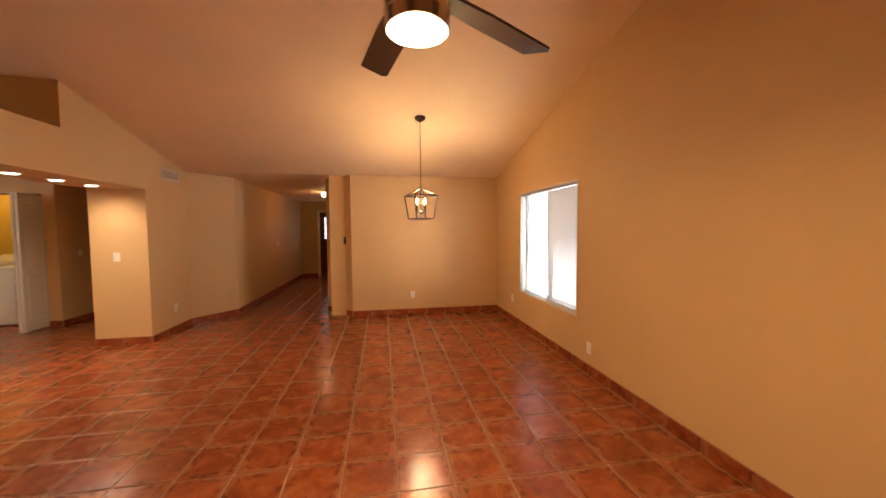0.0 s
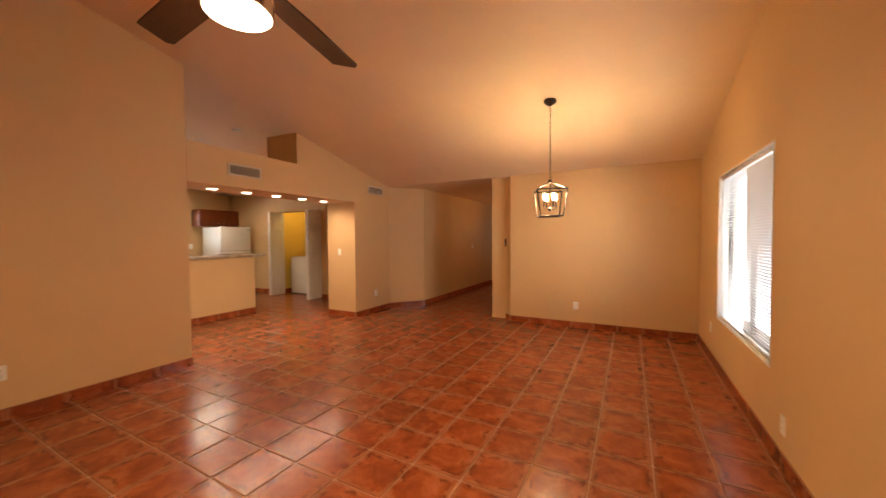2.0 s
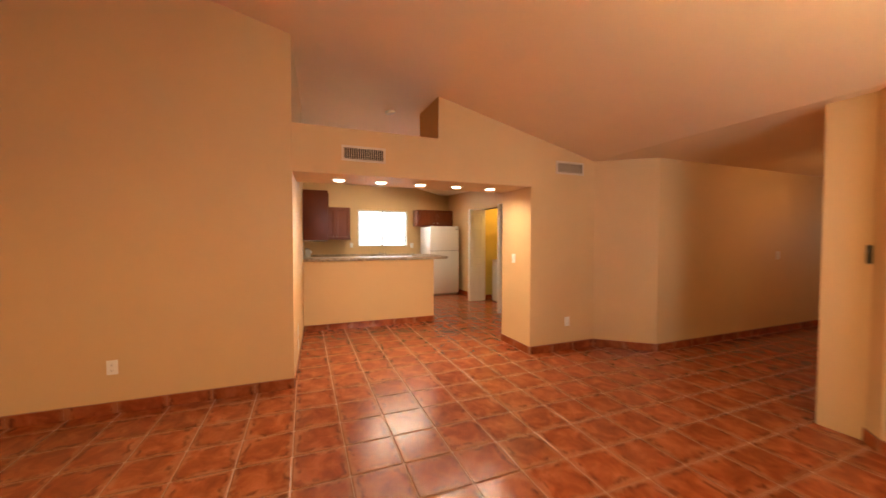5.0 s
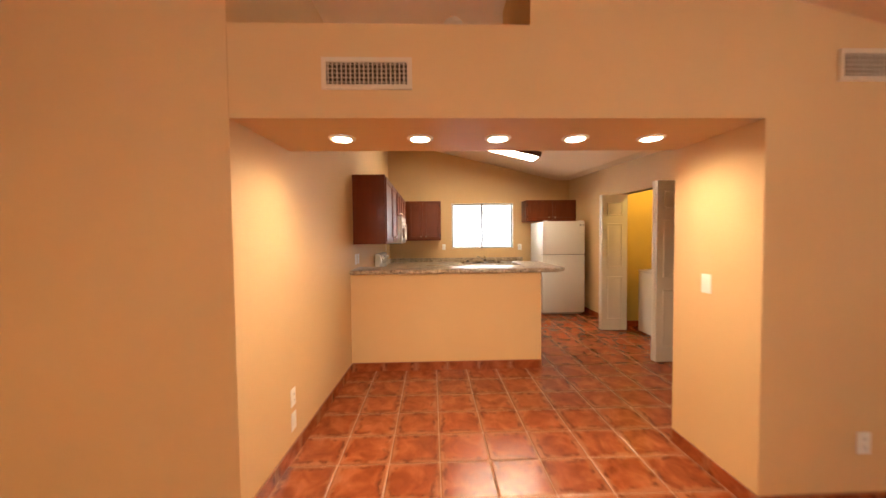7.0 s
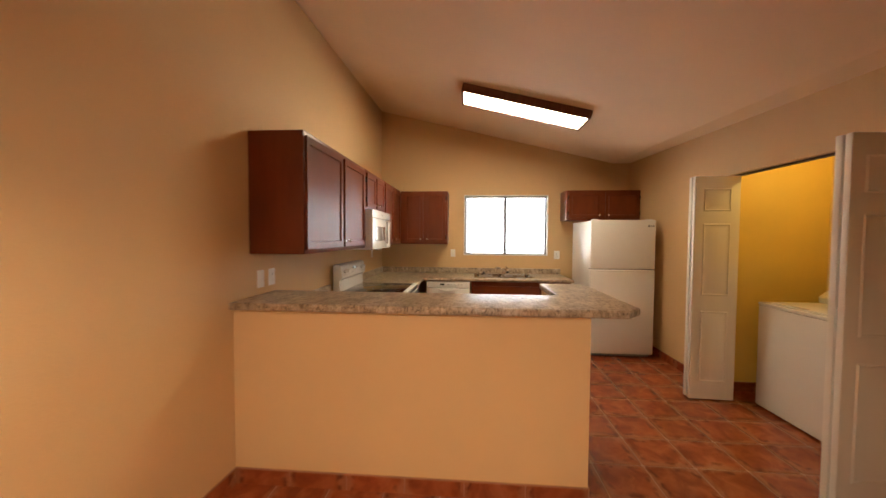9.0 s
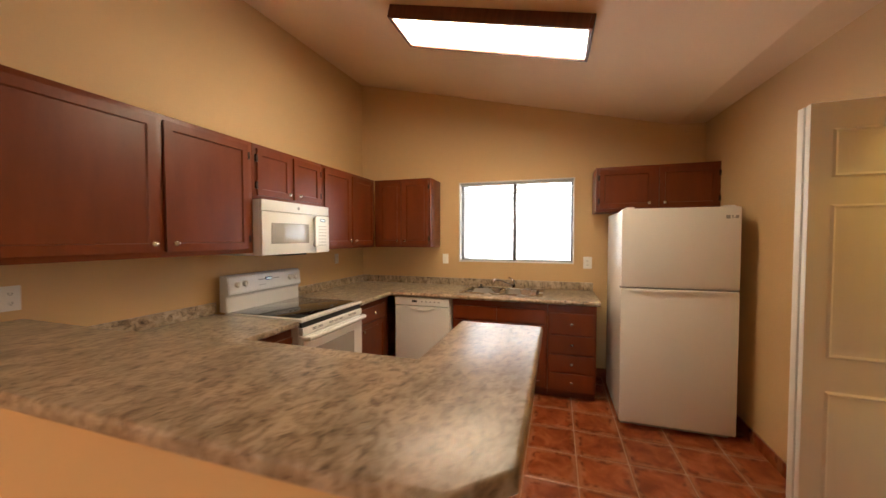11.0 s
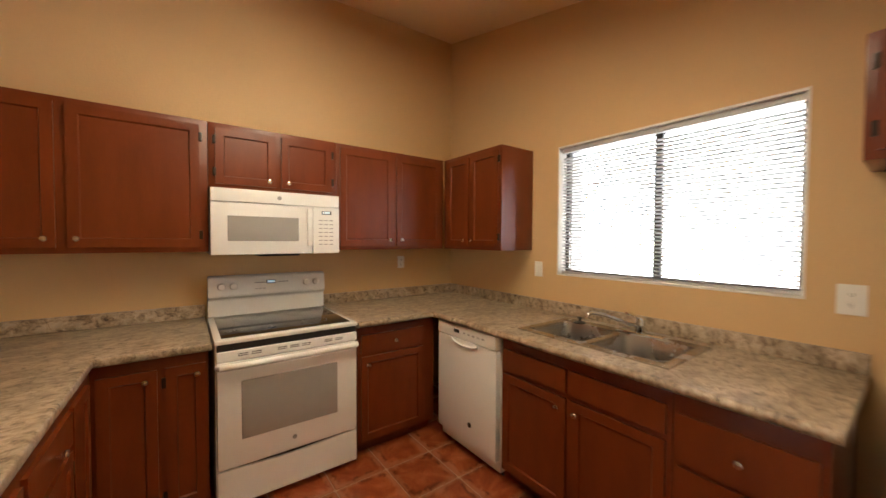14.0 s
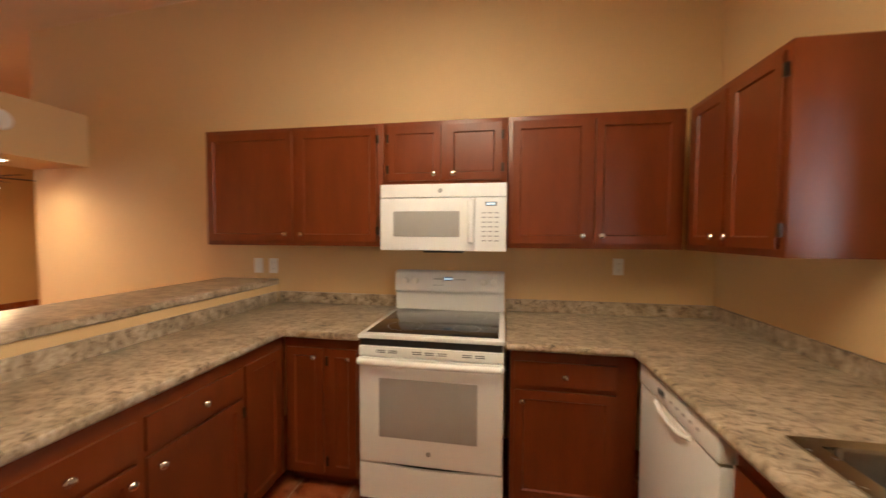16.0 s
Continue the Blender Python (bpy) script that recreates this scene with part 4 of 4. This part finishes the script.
box_part("diffuser", -LX + 0.0225, LX - 0.0225, -LY + 0.0225, LY - 0.0225, -LZ + 0.012, -LZ + 0.018, FLUOGLOW, kl, 0, "glowing white acrylic diffuser")

# ---- ceiling fan ----
FX, FY, FZ = 0.685, 1.565, 2.083
fan = thing("ceiling_fan", (FX, FY, ceil_z(FY)), "ceiling fan with five dark walnut blades and a lit drum lamp", "ceiling fan")
top = ceil_z(FY)
bm = bmesh.new()
lathe(bm, [(0.075, 0.02), (0.070, -0.03), (0.030, -0.075)], 28)
part("canopy", bm, NICKEL, fan)
bm = bmesh.new()
lathe(bm, [(0.013, -0.06), (0.013, FZ + 0.24 - top)], 14)
part("downrod", bm, NICKEL, fan)
bm = bmesh.new()
z0 = FZ - top
lathe(bm, [(0.03, z0 + 0.27), (0.095, z0 + 0.245), (0.105, z0 + 0.20), (0.105, z0 + 0.06), (0.10, z0 + 0.055)], 36)
part("motor_housing", bm, NICKEL, fan, "brushed nickel drum housing")
bm = bmesh.new()
lathe(bm, [(0.103, z0 + 0.054), (0.103, z0 + 0.012), (0.098, z0 + 0.010)], 36)
part("lamp_ring", bm, NICKEL, fan)
bm = bmesh.new()
lathe(bm, [(0.097, z0 + 0.02), (0.097, z0 + 0.008), (0.085, z0 + 0.002), (0.05, z0), (0.01, z0 - 0.001)], 36)
part("lamp_lens", bm, LAMPGLOW, fan, "glowing frosted round lens")
for k in range(5):
    bm = bmesh.new()
    out = [(0.09, -0.045), (0.30, -0.062), (0.65, -0.066), (0.672, -0.044), (0.645, 0.066), (0.30, 0.062), (0.09, 0.045)]
    prism(bm, out, -0.005, 0.005)
    bmesh.ops.recalc_face_normals(bm, faces=bm.faces)
    bl = part("blade", bm, BLADE, fan, "dark walnut blade")
    bl.matrix_basis = pose(0, 0, z0 + 0.155, 0, 0, 31 + 72 * k) @ pose(0, 0, 0, 11, 0, 0)

# ---- lantern chandelier ----
CX, CY = 1.035, 4.72
ctop = ceil_z(CY)
ch = thing("lantern_chandelier", (CX, CY, ctop), "dark bronze lantern chandelier with four lit candle bulbs", "chandelier")
bm = bmesh.new()
lathe(bm, [(0.065, 0.012), (0.065, -0.012), (0.052, -0.030), (0.020, -0.045), (0.008, -0.055)], 28)
part("canopy", bm, BRONZE, ch)
LT, LS, LB = 1.985 - ctop, 1.875 - ctop, 1.60 - ctop        # apex, shoulder, bottom
z = -0.05
k = 0
bm = bmesh.new()
while z > LT + 0.03:
    pts = []
    for q in range(13):
        a = 2 * math.pi * q / 12
        u_, v_ = 0.0075 * math.cos(a), 0.019 * math.sin(a)
        pts.append((u_ if k % 2 else 0, 0 if k % 2 else u_, z - 0.019 + v_))
    tube(bm, pts, 0.0021, 5)
    z -= 0.030
    k += 1
part("chain", bm, BRONZE, ch)
bm = bmesh.new()
tube(bm, [(0, 0.0, LT + 0.035), (0.018, 0, LT + 0.018), (0, 0, LT), (-0.018, 0, LT + 0.018), (0, 0, LT + 0.035)], 0.003, 6)
part("loop", bm, BRONZE, ch)
bm = bmesh.new()
lathe(bm, [(0.022, LT - 0.002), (0.022, LT - 0.022), (0.012, LT - 0.030)], 16)
part("cap", bm, BRONZE, ch)
ST, SB = 0.15, 0.115


def bars(b, pairs, r=0.0055):
    for p, q in pairs:
        p, q = Vector(p), Vector(q)
        d = (q - p).normalized()
        s = d.orthogonal().normalized()
        w = d.cross(s)
        f0 = [b.verts.new(p + r * (i * s + j * w)) for i, j in ((-1, -1), (1, -1), (1, 1), (-1, 1))]
        f1 = [b.verts.new(q + r * (i * s + j * w)) for i, j in ((-1, -1), (1, -1), (1, 1), (-1, 1))]
        b.faces.new(f0[::-1])
        b.faces.new(f1)
        for i in range(4):
            b.faces.new((f0[i], f0[(i + 1) % 4], f1[(i + 1) % 4], f1[i]))
    bmesh.ops.recalc_face_normals(b, faces=b.faces)


rot = Matrix.Rotation(radians(20), 3, "Z")
ctp = [rot @ Vector((sx * ST, sy * ST, LS)) for sx, sy in ((-1, -1), (1, -1), (1, 1), (-1, 1))]
cbt = [rot @ Vector((sx * SB, sy * SB, LB)) for sx, sy in ((-1, -1), (1, -1), (1, 1), (-1, 1))]
for i in range(4):
    for nm, p, q in (("roof_bar", (0, 0, LT - 0.02), ctp[i]), ("top_bar", ctp[i], ctp[(i + 1) % 4]), ("side_bar", ctp[i], cbt[i]), ("bottom_bar", cbt[i], cbt[(i + 1) % 4])):
        bm = bmesh.new()
        bars(bm, [(p, q)])
        part(nm, bm, BRONZE, ch)
bm = bmesh.new()
lathe(bm, [(0.006, LT - 0.02), (0.006, LB + 0.10), (0.020, LB + 0.09), (0.026, LB + 0.075), (0.012, LB + 0.06), (0.006, LB + 0.05)], 14)
part("stem", bm, BRONZE, ch)
for i in range(4):
    d = rot @ Vector((math.cos(math.pi / 2 * i + 0.35), math.sin(math.pi / 2 * i + 0.35), 0))
    p = d * 0.068
    bm = bmesh.new()
    tube(bm, [(0, 0, LB + 0.078), d * 0.04 + Vector((0, 0, LB + 0.070)), p + Vector((0, 0, LB + 0.078)), p + Vector((0, 0, LB + 0.10))], 0.0045, 8)
    arm = part("arm", bm, BRONZE, ch)
    bm = bmesh.new()
    lathe(bm, [(0.016, LB + 0.098), (0.016, LB + 0.104), (0.010, LB + 0.106), (0.010, LB + 0.165)], 14, "z", p)
    part("candle_sleeve", bm, BRONZE, arm)
    bm = bmesh.new()
    lathe(bm, [(0.007, LB + 0.166), (0.014, LB + 0.186), (0.016, LB + 0.202), (0.011, LB + 0.226), (0.002, LB + 0.246)], 16, "z", p)
    part("bulb", bm, BULBGLOW, arm, "glowing candle bulb")
lamp("chandelier_lamp", "POINT", (CX, CY, ctop + LB + 0.215), 66, WARM, 0.05)

# ---- hall: door and ceiling light ----
fdn = thing("door_1", (-0.95, 12.2, 0), "dark red-brown front door with a small glazed light in a white frame", "door")
fdn["kind"] = "structure"
bm = bmesh.new()
for x0, x1, z0_, z1_ in ((-0.52, -0.45, 0, 2.10), (0.45, 0.512, 0, 2.10), (-0.45, 0.45, 2.04, 2.10)):
    box(bm, x0, x1, -0.03, -0.001, z0_, z1_, 0.003)
part("door_frame", bm, TRIM, fdn)
bm = bmesh.new()
for x0, x1, z0_, z1_ in ((-0.445, -0.30, 0.01, 2.035), (0.30, 0.445, 0.01, 2.035), (-0.30, 0.30, 0.01, 1.20), (-0.30, 0.30, 1.88, 2.035)):
    box(bm, x0, x1, -0.022, -0.002, z0_, z1_)
part("slab", bm, DOORRED, fdn)
# the pane itself glows, standing in for daylight behind the door
box_part("glazed_light", -0.30, 0.30, -0.016, -0.008, 1.20, 1.88, OUTSIDE, fdn, 0, "glazed door light glowing in place of daylight")
for zz in (1.42, 1.65):
    box_part("muntin", -0.30, 0.30, -0.024, -0.018, zz, zz + 0.02, DOORRED, fdn, 0)
hl = thing("hall_ceiling_light", (-0.79, 9.35, 2.385), "small lit flush ceiling light in the hall", "ceiling light")
bm = bmesh.new()
lathe(bm, [(0.09, 0.0), (0.09, -0.015), (0.07, -0.02)], 24)
part("base", bm, BRASS, hl)
bm = bmesh.new()
lathe(bm, [(0.068, -0.021), (0.085, -0.05), (0.075, -0.085), (0.04, -0.105), (0.008, -0.11)], 24)
part("globe", bm, LAMPGLOW, hl, "glowing glass globe")

# ---- baseboard tiles ----
bm = bmesh.new()
box(bm, -0.1645, 0.1645, -0.012, 0.0, 0.0, 0.088)
uvl = bm.loops.layers.uv.new("UVMap")
for f in bm.faces:
    for l in f.loops:
        l[uvl].uv = ((l.vert.co.x + 0.1665) / 0.333, l.vert.co.z / 0.333 + 0.37)
base_mesh = mesh_of("tile", bm, TILE, False)


def baseboard(runs):
    bm = bmesh.new()
    for a, c in runs:
        a, c = Vector((*a, 0)), Vector((*c, 0))
        d = (c - a).normalized()
        nrm = Vector((d.y, -d.x, 0))
        q = [a, c, c + nrm * 0.009, a + nrm * 0.009]
        lo = [bm.verts.new(p + Vector((0, 0, 0.0))) for p in q]
        hi = [bm.verts.new(p + Vector((0, 0, 0.093))) for p in q]
        bm.faces.new(hi)
        for i in range(4):
            bm.faces.new((lo[i], lo[(i + 1) % 4], hi[(i + 1) % 4], hi[i]))
    bmesh.ops.recalc_face_normals(bm, faces=bm.faces)
    ob = setting("baseboard", bm, GROUT, "terracotta tile baseboard with a grouted top edge")
    for a, c in runs:
        a, c = Vector((*a, 0)), Vector((*c, 0))
        d = c - a
        n = max(1, round(d.length / 0.323))
        ang = math.atan2(d.y, d.x)
        for k in range(n):
            t = new("tile", base_mesh)
            t.parent = ob
            t.matrix_basis = Matrix.Translation(a + d * ((k + 0.5) / n)) @ Matrix.Rotation(ang, 4, "Z") @ Matrix.Diagonal((d.length / n / 0.333, 1, 1, 1))


# each run has its wall on the left of its direction
baseboard([((0.05, YD), (XW, YD)), ((XW, YD), (XW, YB)), ((-0.43, 7.05), (0.05, YD)), ((-0.43, 12.2), (-0.43, 7.05)),
           ((XO, YB), (XO, YO)), ((XO, YO), (-4.46, YL)), ((-4.485, YL), (-4.485, 5.065)), ((XOB, 5.546), (XO, 5.546)), ((XO, 5.546), (XO, 6.52)),
           ((XO, 6.52), (-1.96, 7.08)), ((-1.96, 7.08), (-1.96, 12.2)), ((-1.96, 12.2), (-1.48, 12.2)),
           ((XK, 5.78), (XK, YR)), ((XK, YR), (cx0, YR)), ((cx1, YR), (-4.36, YR)), ((-4.36, YR), (-4.36, 8.6)), ((XOB, 6.75), (XOB, 5.546)),
           ((cx0 - 0.10, YR + 0.12), (cx0 - 0.10, 7.75)), ((-4.485, 5.065), (-5.44, 5.065))])

# ---- floor tiles ----
P, TX, TY = 0.323, -3.567, 3.275


def tile_bm(b, x, y, uvl, s=P - 0.007):
    h = s / 2

    def ring(e, c, z):
        return [b.verts.new((x + i, y + j, z)) for i, j in ((-e + c, -e), (e - c, -e), (e, -e + c), (e, e - c), (e - c, e), (-e + c, e), (-e, e - c), (-e, -e + c))]
    low, mid, top_ = ring(h, 0.010, -0.006), ring(h, 0.010, -0.0025), ring(h - 0.006, 0.010, 0.0)
    fs = [b.faces.new(top_)]
    for i in range(8):
        fs.append(b.faces.new((low[i], low[(i + 1) % 8], mid[(i + 1) % 8], mid[i])))
        fs.append(b.faces.new((mid[i], mid[(i + 1) % 8], top_[(i + 1) % 8], top_[i])))
    for f in fs:
        for l in f.loops:
            l[uvl].uv = ((l.vert.co.x - x) / P + 0.5, (l.vert.co.y - y) / P + 0.5)


def on_floor(x, y):
    if x > XO - 0.2:
        return YB < y < YD + 0.3 or (-2.2 < x < 0.2 and y < 12.2)
    if x > XOB - 0.2:
        return YL - 0.2 < y < 5.8 or y > 6.8 and x < XOB + 0.1 and y < 8.6
    return (YL - 0.2 < y < 7.9 and XK - 0.1 < x) and not (x > -4.36 and y > 8.7)


bm = bmesh.new()
uvl = bm.loops.layers.uv.new("UVMap")
tile_bm(bm, 0, 0, uvl)
tile_mesh = mesh_of("tile", bm, TILE, False)
cells = [(TX + (i + 0.5) * P, TY + (j + 0.5) * P) for i in range(-15, 21) for j in range(-17, 29)]
cells = [c for c in cells if on_floor(*c)]
# the stretch walked along and its surroundings: single tiles
near = sorted(cells, key=lambda c: min((c[0] - px) ** 2 + (c[1] - py) ** 2 for px, py in ((0.5, 3.0), (-1.2, 4.1), (-3.2, 4.2), (-5.2, 5.9), (-6.4, 4.8))))[:300]
chosen = set(near)
for x, y in near:
    t = new("tile", tile_mesh)
    t.parent = floor
    t.matrix_basis = pose(x, y, 0)
bm = bmesh.new()
uvl = bm.loops.layers.uv.new("UVMap")
for c in cells:
    if c not in chosen:
        tile_bm(bm, *c, uvl)
rest = new("far_tiles", mesh_of("far_tiles", bm, TILE, False))
rest.parent = floor
tagged(rest, "terracotta floor tiles", "", "", "stuff")
